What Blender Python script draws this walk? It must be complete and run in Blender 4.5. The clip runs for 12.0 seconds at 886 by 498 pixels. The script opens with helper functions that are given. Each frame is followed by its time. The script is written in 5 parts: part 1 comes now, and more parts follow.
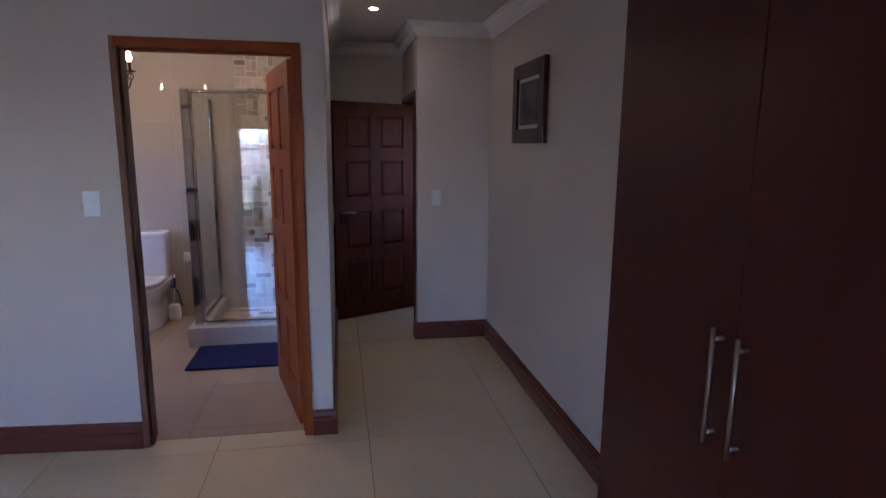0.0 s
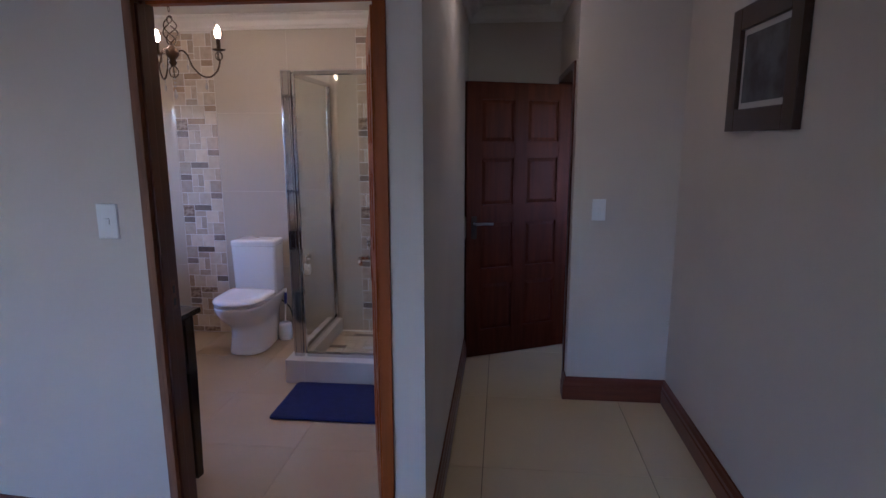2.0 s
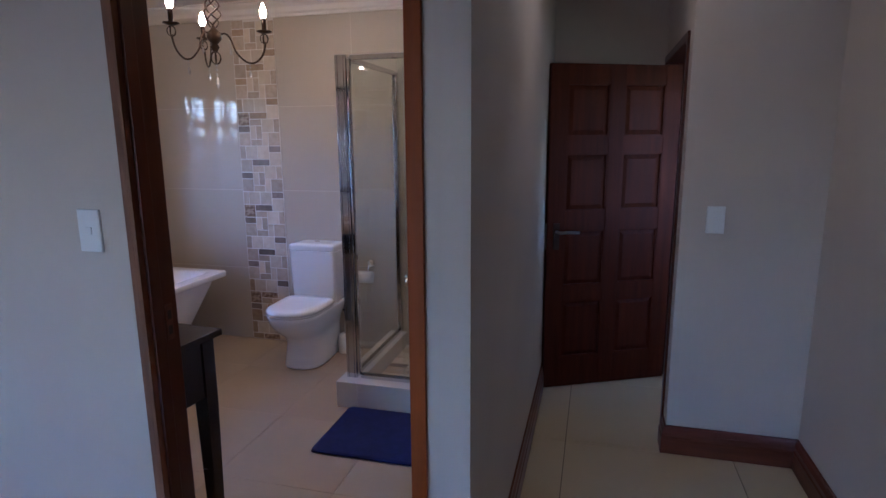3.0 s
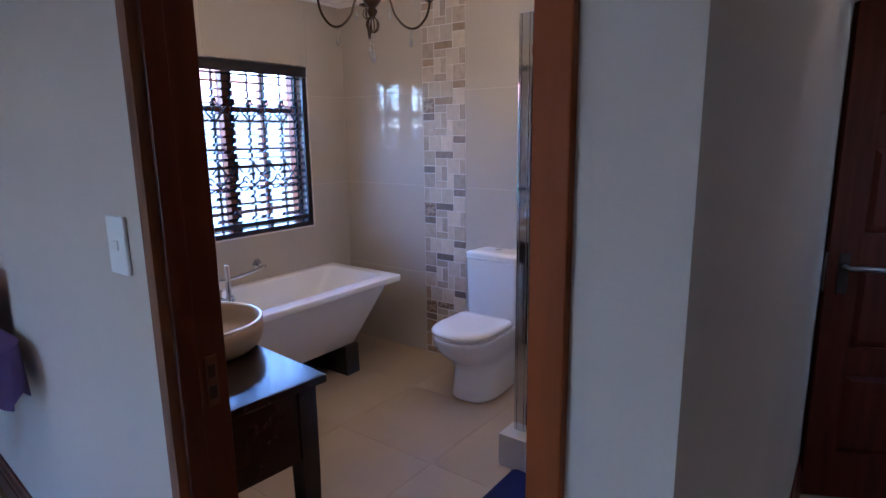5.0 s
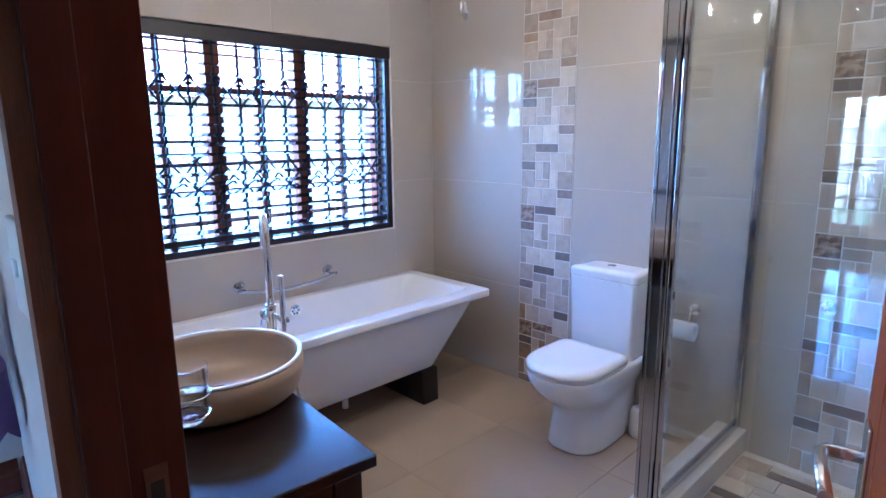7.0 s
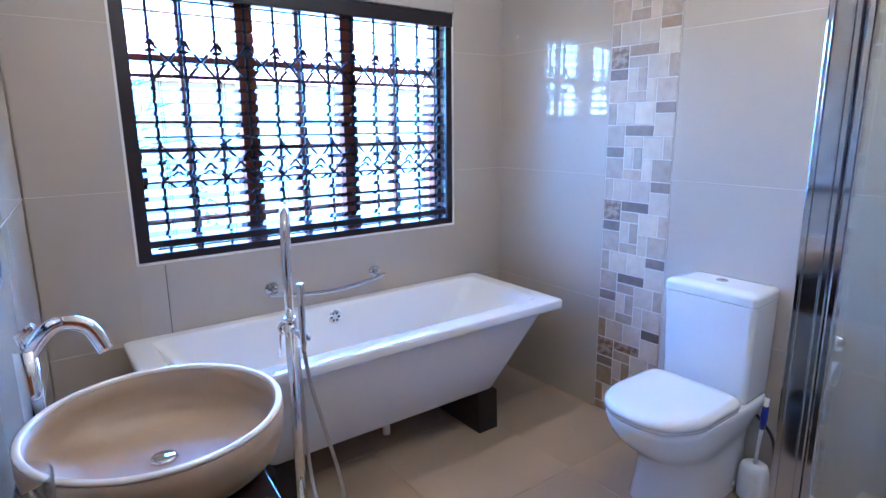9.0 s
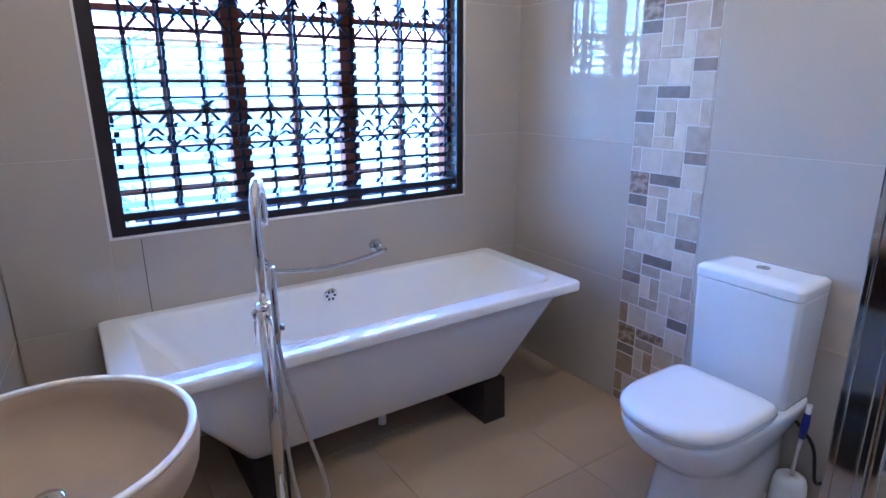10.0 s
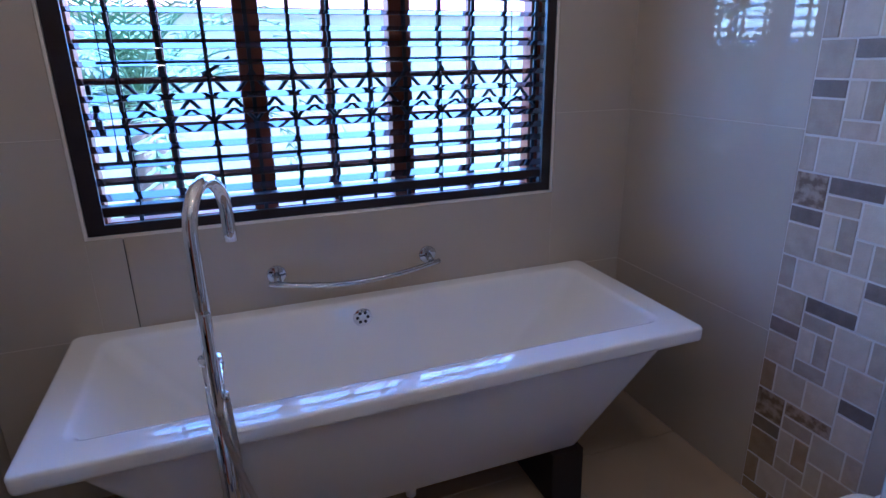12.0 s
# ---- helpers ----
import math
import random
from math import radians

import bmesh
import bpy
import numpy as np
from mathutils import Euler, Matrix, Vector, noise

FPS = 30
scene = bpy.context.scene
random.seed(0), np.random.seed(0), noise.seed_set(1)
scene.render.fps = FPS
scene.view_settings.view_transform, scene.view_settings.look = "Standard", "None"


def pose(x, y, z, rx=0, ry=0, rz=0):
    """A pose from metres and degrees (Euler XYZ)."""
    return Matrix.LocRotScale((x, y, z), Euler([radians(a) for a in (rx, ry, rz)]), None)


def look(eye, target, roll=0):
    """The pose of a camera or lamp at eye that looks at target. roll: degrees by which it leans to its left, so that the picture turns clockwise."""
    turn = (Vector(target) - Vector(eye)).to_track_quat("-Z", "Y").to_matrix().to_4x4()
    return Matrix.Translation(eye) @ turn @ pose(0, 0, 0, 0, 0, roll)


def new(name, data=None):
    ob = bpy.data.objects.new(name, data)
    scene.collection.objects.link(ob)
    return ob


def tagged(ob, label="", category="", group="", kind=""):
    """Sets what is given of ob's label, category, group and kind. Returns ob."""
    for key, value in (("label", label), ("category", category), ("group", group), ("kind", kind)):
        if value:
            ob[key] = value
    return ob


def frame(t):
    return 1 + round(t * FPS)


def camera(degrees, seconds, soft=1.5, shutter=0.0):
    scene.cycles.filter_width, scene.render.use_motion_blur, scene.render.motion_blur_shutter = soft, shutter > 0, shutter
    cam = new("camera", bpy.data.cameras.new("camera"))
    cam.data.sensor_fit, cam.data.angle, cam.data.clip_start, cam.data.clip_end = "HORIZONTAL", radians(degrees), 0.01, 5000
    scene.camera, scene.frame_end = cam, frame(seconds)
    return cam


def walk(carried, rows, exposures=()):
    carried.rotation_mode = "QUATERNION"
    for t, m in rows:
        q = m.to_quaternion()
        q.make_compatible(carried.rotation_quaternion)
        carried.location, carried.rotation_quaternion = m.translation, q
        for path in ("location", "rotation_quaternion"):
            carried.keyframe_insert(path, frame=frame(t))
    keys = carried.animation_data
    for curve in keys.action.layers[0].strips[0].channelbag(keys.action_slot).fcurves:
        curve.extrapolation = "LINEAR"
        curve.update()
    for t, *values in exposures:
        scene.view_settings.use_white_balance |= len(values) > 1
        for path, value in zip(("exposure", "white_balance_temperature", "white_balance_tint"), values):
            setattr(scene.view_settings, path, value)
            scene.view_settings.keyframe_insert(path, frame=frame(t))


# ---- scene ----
cam = camera(75.2, 12.0)
METRES, EYE, TILT, LEAN, TURN = 4.5, 1.58, 0.0, 0.0, -12.4
EXPO = [(0.0, 4.55, 4800, 26), (3.2, 4.6, 4450, 20), (5.5, 4.75, 4350, 18), (6.5, 5.1, 3980, 13), (7.5, 5.77, 3800, 10), (9.5, 5.55, 3750, 9), (10.2, 5.2, 3820, 12), (12.0, 4.22, 3980, 17)]
PATH = [
    (0, (0.257, -0.007, 1.596), (0.606, 1.93, 1.242), 0.5),
    (0.5, (0.321, 0.293, 1.602), (0.611, 2.238, 1.241), 0.5),
    (1, (0.399, 0.586, 1.601), (0.578, 2.545, 1.238), 0.3),
    (1.5, (0.443, 0.864, 1.597), (0.411, 2.828, 1.223), -0.0),
    (2, (0.452, 1.165, 1.585), (0.254, 3.119, 1.21), -0.1),
    (2.5, (0.456, 1.443, 1.567), (0.135, 3.381, 1.19), -0.2),
    (3, (0.48, 1.724, 1.56), (-0.023, 3.621, 1.179), -0.4),
    (3.2, (0.488, 1.821, 1.536), (-0.098, 3.695, 1.158), -0.5),
    (4.8, (0.35, 2.462, 1.535), (-0.746, 4.088, 1.139), -0.6),
    (5, (0.319, 2.519, 1.522), (-0.854, 4.09, 1.128), -0.7),
    (5.5, (0.225, 2.636, 1.501), (-1.067, 4.112, 1.107), -0.7),
    (6, (0.115, 2.744, 1.496), (-1.217, 4.184, 1.104), -0.6),
    (6.5, (0.019, 2.844, 1.464), (-1.34, 4.26, 1.076), -0.5),
    (7, (-0.065, 2.952, 1.457), (-1.471, 4.32, 1.07), -0.5),
    (7.5, (-0.13, 3.025, 1.434), (-1.589, 4.338, 1.05), -0.5),
    (9.3, (-0.427, 3.409, 1.415), (-2.011, 4.553, 0.988), -0.4),
    (9.5, (-0.458, 3.459, 1.417), (-2.048, 4.591, 0.981), -0.3),
    (10, (-0.516, 3.574, 1.411), (-2.125, 4.629, 0.868), -0.4),
    (10.5, (-0.607, 3.694, 1.395), (-2.268, 4.672, 0.859), -0.5),
    (11, (-0.724, 3.821, 1.387), (-2.431, 4.708, 0.839), -0.6),
    (11.5, (-0.851, 3.962, 1.374), (-2.604, 4.743, 0.812), -0.8),
    (12, (-0.975, 4.084, 1.379), (-2.752, 4.752, 0.747), -0.9),
]
walk(cam, [(t, look(eye, target, roll)) for t, eye, target, roll in PATH], exposures=EXPO)

# ---- world, sun ----
SUN_EL, SUN_AZ = 52.0, 4.0
world = bpy.data.worlds.new("world")
scene.world = world
world.use_nodes = True
wn = world.node_tree
sky = wn.nodes.new("ShaderNodeTexSky")
sky.sky_type, sky.sun_disc = "NISHITA", False
sky.sun_elevation, sky.sun_rotation = radians(SUN_EL), radians(SUN_AZ)
wn.links.new(sky.outputs[0], wn.nodes["Background"].inputs[0])
wn.nodes["Background"].inputs[1].default_value = 0.15
sun = new("sun", bpy.data.lights.new("sun", "SUN"))
sun.data.energy, sun.data.angle, sun.data.color = 2.5, radians(0.5), (1.0, 0.95, 0.88)
sun.matrix_basis = look((math.sin(radians(SUN_AZ)) * math.cos(radians(SUN_EL)) * 20, math.cos(radians(SUN_AZ)) * math.cos(radians(SUN_EL)) * 20, math.sin(radians(SUN_EL)) * 20), (0, 0, 0))


# ---- materials ----
def mat(name, color, rough=0.5, metal=0.0, color2=None, scale=4.0, fine=60.0, bump=0.0, stretch=(1, 1, 1), vary=0.0,
        coat=0.0, detail=4.0, blotch=0.5, rough_var=0.0, transmission=0.0, ior=1.45, per="object"):
    m = bpy.data.materials.new(name)
    m.use_nodes = True
    t = m.node_tree
    b = t.nodes["Principled BSDF"]
    b.inputs["Roughness"].default_value = rough
    b.inputs["Metallic"].default_value = metal
    b.inputs["Coat Weight"].default_value = coat
    b.inputs["Coat Roughness"].default_value = 0.03
    b.inputs["Transmission Weight"].default_value = transmission
    b.inputs["IOR"].default_value = ior
    b.inputs["Base Color"].default_value = (*color, 1)
    if color2 or bump or vary:
        tc = t.nodes.new("ShaderNodeTexCoord")
        mp = t.nodes.new("ShaderNodeMapping")
        mp.inputs["Scale"].default_value = stretch
        t.links.new(tc.outputs["Object"], mp.inputs[0])
        big = t.nodes.new("ShaderNodeTexNoise")
        big.inputs["Scale"].default_value, big.inputs["Detail"].default_value = scale, detail
        small = t.nodes.new("ShaderNodeTexNoise")
        small.inputs["Scale"].default_value, small.inputs["Detail"].default_value = fine, 3
        t.links.new(mp.outputs[0], small.inputs["Vector"])
        info = t.nodes.new("ShaderNodeObjectInfo")
        add = t.nodes.new("ShaderNodeVectorMath")
        mul = t.nodes.new("ShaderNodeMath")
        mul.operation = "MULTIPLY"
        mul.inputs[1].default_value = 37.0 if vary else 0.0
        t.links.new(info.outputs["Random"], mul.inputs[0])
        t.links.new(mp.outputs[0], add.inputs[0])
        t.links.new(mul.outputs[0], add.inputs[1])
        t.links.new(add.outputs[0], big.inputs["Vector"])
        mix1 = t.nodes.new("ShaderNodeMix")
        mix1.data_type = "RGBA"
        ramp = t.nodes.new("ShaderNodeMapRange")
        ramp.inputs["From Min"].default_value, ramp.inputs["From Max"].default_value = 0.5 - blotch * 0.5, 0.5 + blotch * 0.5
        t.links.new(big.outputs[0], ramp.inputs[0])
        sm = t.nodes.new("ShaderNodeMath")
        sm.operation = "MULTIPLY_ADD"
        sm.inputs[1].default_value, sm.inputs[2].default_value = 0.35, -0.175
        t.links.new(small.outputs[0], sm.inputs[0])
        ad = t.nodes.new("ShaderNodeMath")
        ad.use_clamp = True
        t.links.new(ramp.outputs[0], ad.inputs[0])
        t.links.new(sm.outputs[0], ad.inputs[1])
        t.links.new(ad.outputs[0], mix1.inputs[0])
        c2 = color2 or tuple(c * 0.93 for c in color)
        mix1.inputs[6].default_value, mix1.inputs[7].default_value = (*color, 1), (*c2, 1)
        out = mix1.outputs[2]
        if vary:
            hsv = t.nodes.new("ShaderNodeHueSaturation")
            vr = t.nodes.new("ShaderNodeMapRange")
            vr.inputs["To Min"].default_value, vr.inputs["To Max"].default_value = 1 - vary, 1 + vary
            t.links.new(info.outputs["Random"], vr.inputs[0])
            t.links.new(vr.outputs[0], hsv.inputs["Value"])
            t.links.new(out, hsv.inputs["Color"])
            out = hsv.outputs[0]
        t.links.new(out, b.inputs["Base Color"])
        if rough_var:
            rr = t.nodes.new("ShaderNodeMapRange")
            rr.inputs["To Min"].default_value, rr.inputs["To Max"].default_value = max(0.01, rough - rough_var), rough + rough_var
            t.links.new(big.outputs[0], rr.inputs[0])
            t.links.new(rr.outputs[0], b.inputs["Roughness"])
        if bump:
            bp = t.nodes.new("ShaderNodeBump")
            bp.inputs["Strength"].default_value, bp.inputs["Distance"].default_value = bump, 0.002
            t.links.new(small.outputs[0], bp.inputs["Height"])
            t.links.new(bp.outputs[0], b.inputs["Normal"])
    return m


def glow(name, color, strength):
    m = bpy.data.materials.new(name)
    m.use_nodes = True
    b = m.node_tree.nodes["Principled BSDF"]
    b.inputs["Base Color"].default_value = (*color, 1)
    b.inputs["Emission Color"].default_value = (*color, 1)
    b.inputs["Emission Strength"].default_value = strength
    return m


def glass(name, color=(1, 1, 1), ior=1.45):
    """Thin clear glass: straight through, with a mirror reflection by Fresnel."""
    m = bpy.data.materials.new(name)
    m.use_nodes = True
    t = m.node_tree
    t.nodes.clear()
    g = t.nodes.new("ShaderNodeBsdfGlossy")
    g.inputs["Roughness"].default_value = 0.0
    c = t.nodes.new("ShaderNodeBsdfTransparent")
    c.inputs["Color"].default_value = (*color, 1)
    lw = t.nodes.new("ShaderNodeLayerWeight")
    lw.inputs["Blend"].default_value = 0.5
    p5 = t.nodes.new("ShaderNodeMath")
    p5.operation = "POWER"
    p5.inputs[1].default_value = 5.0
    f = t.nodes.new("ShaderNodeMath")
    f.operation = "MULTIPLY_ADD"
    r0 = ((ior - 1) / (ior + 1)) ** 2
    f.inputs[1].default_value, f.inputs[2].default_value = 1 - r0, r0
    t.links.new(lw.outputs["Facing"], p5.inputs[0])
    t.links.new(p5.outputs[0], f.inputs[0])
    mx = t.nodes.new("ShaderNodeMixShader")
    o = t.nodes.new("ShaderNodeOutputMaterial")
    t.links.new(f.outputs[0], mx.inputs[0])
    t.links.new(c.outputs[0], mx.inputs[1])
    t.links.new(g.outputs[0], mx.inputs[2])
    t.links.new(mx.outputs[0], o.inputs[0])
    return m


M_WALL = mat("wall_paint", (0.60, 0.53, 0.455), 0.62, color2=(0.56, 0.49, 0.42), scale=2.2, fine=180, bump=0.12)
M_CEIL = mat("ceiling_paint", (0.74, 0.71, 0.66), 0.8, color2=(0.70, 0.67, 0.62), scale=1.5, fine=120, bump=0.06)
M_CORN = mat("cornice_plaster", (0.80, 0.77, 0.72), 0.6, color2=(0.76, 0.73, 0.68), scale=3, fine=90, bump=0.05)
M_FLOOR = mat("floor_porcelain", (0.70, 0.59, 0.38), 0.045, color2=(0.64, 0.53, 0.34), scale=1.7, fine=35, vary=0.02, rough_var=0.02)
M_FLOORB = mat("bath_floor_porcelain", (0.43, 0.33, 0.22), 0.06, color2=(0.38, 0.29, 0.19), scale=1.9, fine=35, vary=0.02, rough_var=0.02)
M_GROUT = mat("floor_grout", (0.16, 0.13, 0.10), 0.9, color2=(0.11, 0.09, 0.07), scale=8, fine=100)
M_TILE = mat("wall_tile_glaze", (0.51, 0.455, 0.38), 0.004, color2=(0.48, 0.43, 0.355), scale=1.3, fine=14, vary=0.012)
M_WGROUT = mat("wall_grout", (0.64, 0.59, 0.52), 0.85, color2=(0.58, 0.52, 0.44), scale=12, fine=90)
M_MOSGROUT = mat("mosaic_grout", (0.74, 0.71, 0.66), 0.85, color2=(0.66, 0.62, 0.57), scale=18, fine=120)
M_MOS_L = mat("travertine_light", (0.63, 0.555, 0.45), 0.42, color2=(0.52, 0.44, 0.34), scale=22, fine=160, bump=0.35, vary=0.13)
M_MOS_G = mat("travertine_grey", (0.51, 0.43, 0.335), 0.42, color2=(0.38, 0.305, 0.225), scale=24, fine=160, bump=0.35, vary=0.16)
M_MOS_D = mat("slate_dark", (0.25, 0.20, 0.165), 0.42, color2=(0.17, 0.135, 0.11), scale=30, fine=160, bump=0.4, vary=0.2)
M_MOS_W = mat("travertine_brown", (0.42, 0.32, 0.21), 0.42, color2=(0.30, 0.21, 0.13), scale=26, fine=160, bump=0.35, vary=0.16)
M_MOS_B = mat("marble_brown", (0.42, 0.33, 0.24), 0.4, color2=(0.17, 0.115, 0.075), scale=38, fine=120, bump=0.4, blotch=0.2)
M_MERANTI = mat("varnished_hardwood", (0.30, 0.070, 0.007), 0.5, color2=(0.20, 0.050, 0.009), scale=3.2, fine=26, stretch=(9, 9, 0.7), bump=0.14, vary=0.08, coat=0.0, ior=1.27)
M_MERANTI_H = mat("varnished_hardwood_rail", (0.29, 0.068, 0.007), 0.5, color2=(0.20, 0.050, 0.009), scale=3.2, fine=26, stretch=(0.7, 0.7, 9), bump=0.14, vary=0.08, coat=0.0, ior=1.27)
M_REDDOOR = mat("dark_red_hardwood", (0.105, 0.024, 0.009), 0.55, color2=(0.055, 0.012, 0.005), scale=3.2, fine=26, stretch=(9, 9, 0.7), bump=0.14, vary=0.08, coat=0.0, ior=1.2)
# Darker copy of the frame hardwood, with shade put into its colour.
M_DARKFRAME = mat("darkened_hardwood_jamb", (0.085, 0.022, 0.013), 0.3, color2=(0.05, 0.013, 0.008), scale=3.2, fine=26, stretch=(9, 9, 0.6), bump=0.14, coat=0.2)
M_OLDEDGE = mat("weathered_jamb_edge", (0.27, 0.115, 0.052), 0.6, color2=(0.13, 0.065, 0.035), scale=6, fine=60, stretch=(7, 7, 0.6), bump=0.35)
M_SKIRT = mat("skirting_hardwood", (0.155, 0.04, 0.02), 0.3, color2=(0.09, 0.022, 0.012), scale=3, fine=24, stretch=(0.8, 0.8, 8), bump=0.12, coat=0.25)
M_WARD = mat("mahogany_foil", (0.058, 0.012, 0.008), 0.42, color2=(0.040, 0.008, 0.005), scale=1.6, fine=18, stretch=(6, 6, 0.5), bump=0.04, ior=1.3)
M_VAN = mat("black_stained_wood", (0.022, 0.010, 0.009), 0.24, color2=(0.016, 0.01, 0.009), scale=3, fine=22, stretch=(1, 5, 5), bump=0.10, coat=0.08, rough_var=0.08, ior=1.4)
M_BLOCK = mat("black_sleeper_wood", (0.022, 0.016, 0.014), 0.55, color2=(0.012, 0.009, 0.008), scale=6, fine=40, bump=0.4)
M_ACRYL = mat("white_acrylic", (0.88, 0.88, 0.88), 0.012, ior=1.52)
M_CERAM = mat("white_vitreous_china", (0.82, 0.82, 0.81), 0.06, coat=0.4)
M_PLASTW = mat("white_plastic", (0.80, 0.80, 0.79), 0.35)
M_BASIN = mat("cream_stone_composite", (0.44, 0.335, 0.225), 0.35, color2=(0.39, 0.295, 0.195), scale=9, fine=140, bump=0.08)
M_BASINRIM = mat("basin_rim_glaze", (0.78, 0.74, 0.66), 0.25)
M_CHROME = mat("chrome", (0.86, 0.87, 0.88), 0.06, 1.0)
# Chrome dimmed: the dark room it mirrors is put into the colour.
M_FRAMECHROME = mat("chrome_dark_reflection", (0.58, 0.60, 0.64), 0.07, 1.0)
M_STEEL = mat("brushed_steel", (0.62, 0.60, 0.58), 0.3, 1.0)
M_SATIN = mat("satin_nickel", (0.66, 0.64, 0.60), 0.22, 1.0)
# Dull brownish metal, darker than the satin nickel.
M_BROWNPLATE = mat("brown_metal_plate", (0.20, 0.11, 0.08), 0.5, 0.6, color2=(0.11, 0.06, 0.045), scale=20, fine=90)
M_DULLNICKEL = mat("dull_nickel", (0.30, 0.27, 0.24), 0.42, 1.0)
M_IRON = mat("bronzed_iron", (0.075, 0.048, 0.03), 0.38, 0.7, color2=(0.04, 0.026, 0.018), scale=20, fine=90, bump=0.2)
M_BLIND = mat("dark_stained_slat", (0.028, 0.022, 0.026), 0.07, color2=(0.014, 0.011, 0.016), scale=4, fine=40, stretch=(6, 0.5, 6), coat=1.0)
M_BLINDRAIL = mat("dark_stained_rail", (0.024, 0.018, 0.022), 0.38, color2=(0.014, 0.011, 0.016), scale=4, fine=40, stretch=(6, 0.5, 6))
M_CORD = mat("dark_cord", (0.03, 0.025, 0.025), 0.8)
M_BAR = mat("black_enamel_bar", (0.03, 0.026, 0.026), 0.4)
M_WINWOOD = mat("window_hardwood", (0.30, 0.085, 0.03), 0.35, color2=(0.18, 0.048, 0.018), scale=3, fine=25, stretch=(8, 8, 0.6), bump=0.1)
M_MAT = mat("navy_pile", (0.010, 0.013, 0.085), 0.95, color2=(0.006, 0.008, 0.055), scale=30, fine=260, bump=1.0)
M_GLASS = glass("clear_glass")
M_SHGLASS = glass("shower_glass", (0.965, 0.98, 0.975), 1.5)
M_WATER = glass("water", (0.90, 0.93, 0.96), ior=1.4)
M_CRYSTAL = mat("crystal", (0.88, 0.88, 0.90), 0.03, coat=0.8, transmission=0.45, ior=1.7)
M_PAPER = mat("tissue_paper", (0.84, 0.83, 0.81), 0.95, color2=(0.80, 0.79, 0.77), scale=30, fine=200, bump=0.3)
M_BLUE = mat("blue_plastic", (0.02, 0.03, 0.25), 0.35)
M_TRAY = mat("shower_kerb_tile", (0.60, 0.56, 0.50), 0.12, color2=(0.55, 0.51, 0.46), scale=2, fine=20)
M_PICFRAME = mat("picture_frame_wood", (0.05, 0.018, 0.010), 0.3, color2=(0.03, 0.011, 0.007), scale=5, fine=30, coat=0.2)
M_MOUNT = mat("picture_mount", (0.55, 0.53, 0.50), 0.7)
M_PRINT = mat("picture_print", (0.13, 0.13, 0.145), 0.6, color2=(0.05, 0.045, 0.05), scale=7, fine=40, blotch=0.25)
M_PURPLE = mat("purple_cotton", (0.23, 0.16, 0.40), 0.85, color2=(0.17, 0.11, 0.32), scale=6, fine=200, bump=0.3)
M_ORANGE = mat("orange_towelling", (0.75, 0.13, 0.035), 0.95, color2=(0.62, 0.09, 0.025), scale=20, fine=200, bump=0.8)
M_BLACK = mat("black_plastic", (0.02, 0.02, 0.022), 0.4)
M_CURTAIN = mat("pale_curtain", (0.70, 0.66, 0.60), 0.9, color2=(0.64, 0.60, 0.54), scale=10, fine=150)
M_BULB = glow("warm_bulb", (1.0, 0.62, 0.28), 9.0)
M_LED = glow("warm_downlight", (1.0, 0.74, 0.46), 12.0)
M_ROOM2 = mat("next_room_paint", (0.72, 0.60, 0.46), 0.7)
M_PLASTER = mat("outside_plaster", (0.34, 0.29, 0.23), 0.85, color2=(0.29, 0.25, 0.20), scale=1.5, fine=60, bump=0.3)
M_LAWN = mat("lawn", (0.065, 0.09, 0.03), 0.95, color2=(0.10, 0.10, 0.045), scale=1.2, fine=30, bump=0.8)
M_PAVE = mat("paving", (0.28, 0.25, 0.21), 0.85, color2=(0.20, 0.18, 0.15), scale=1.5, fine=40, bump=0.3)
M_ROOF = mat("clay_tile_roof", (0.42, 0.16, 0.10), 0.8, color2=(0.30, 0.11, 0.07), scale=3, fine=30, bump=0.5)
M_LEAF = mat("blue_green_leaf", (0.10, 0.16, 0.07), 0.5, color2=(0.06, 0.11, 0.05), scale=5, fine=60, vary=0.1)
M_TRUNK = mat("bark", (0.14, 0.10, 0.07), 0.9, color2=(0.08, 0.06, 0.04), scale=10, fine=60, bump=0.6)


# ---- builders ----
def box(bm, x0, y0, z0, x1, y1, z1, bev=0.0, seg=2):
    r = bmesh.ops.create_cube(bm, size=1.0, matrix=Matrix.Translation(((x0 + x1) / 2, (y0 + y1) / 2, (z0 + z1) / 2)) @ Matrix.Diagonal((x1 - x0, y1 - y0, z1 - z0, 1)))
    if bev:
        es = list({e for v in r["verts"] for e in v.link_edges})
        bmesh.ops.bevel(bm, geom=es, offset=bev, segments=seg, affect="EDGES", profile=0.5)
    return bm


def boxes(*bs, bev=0.0, seg=2):
    bm = bmesh.new()
    for b in bs:
        box(bm, *b, bev=bev, seg=seg)
    return bm


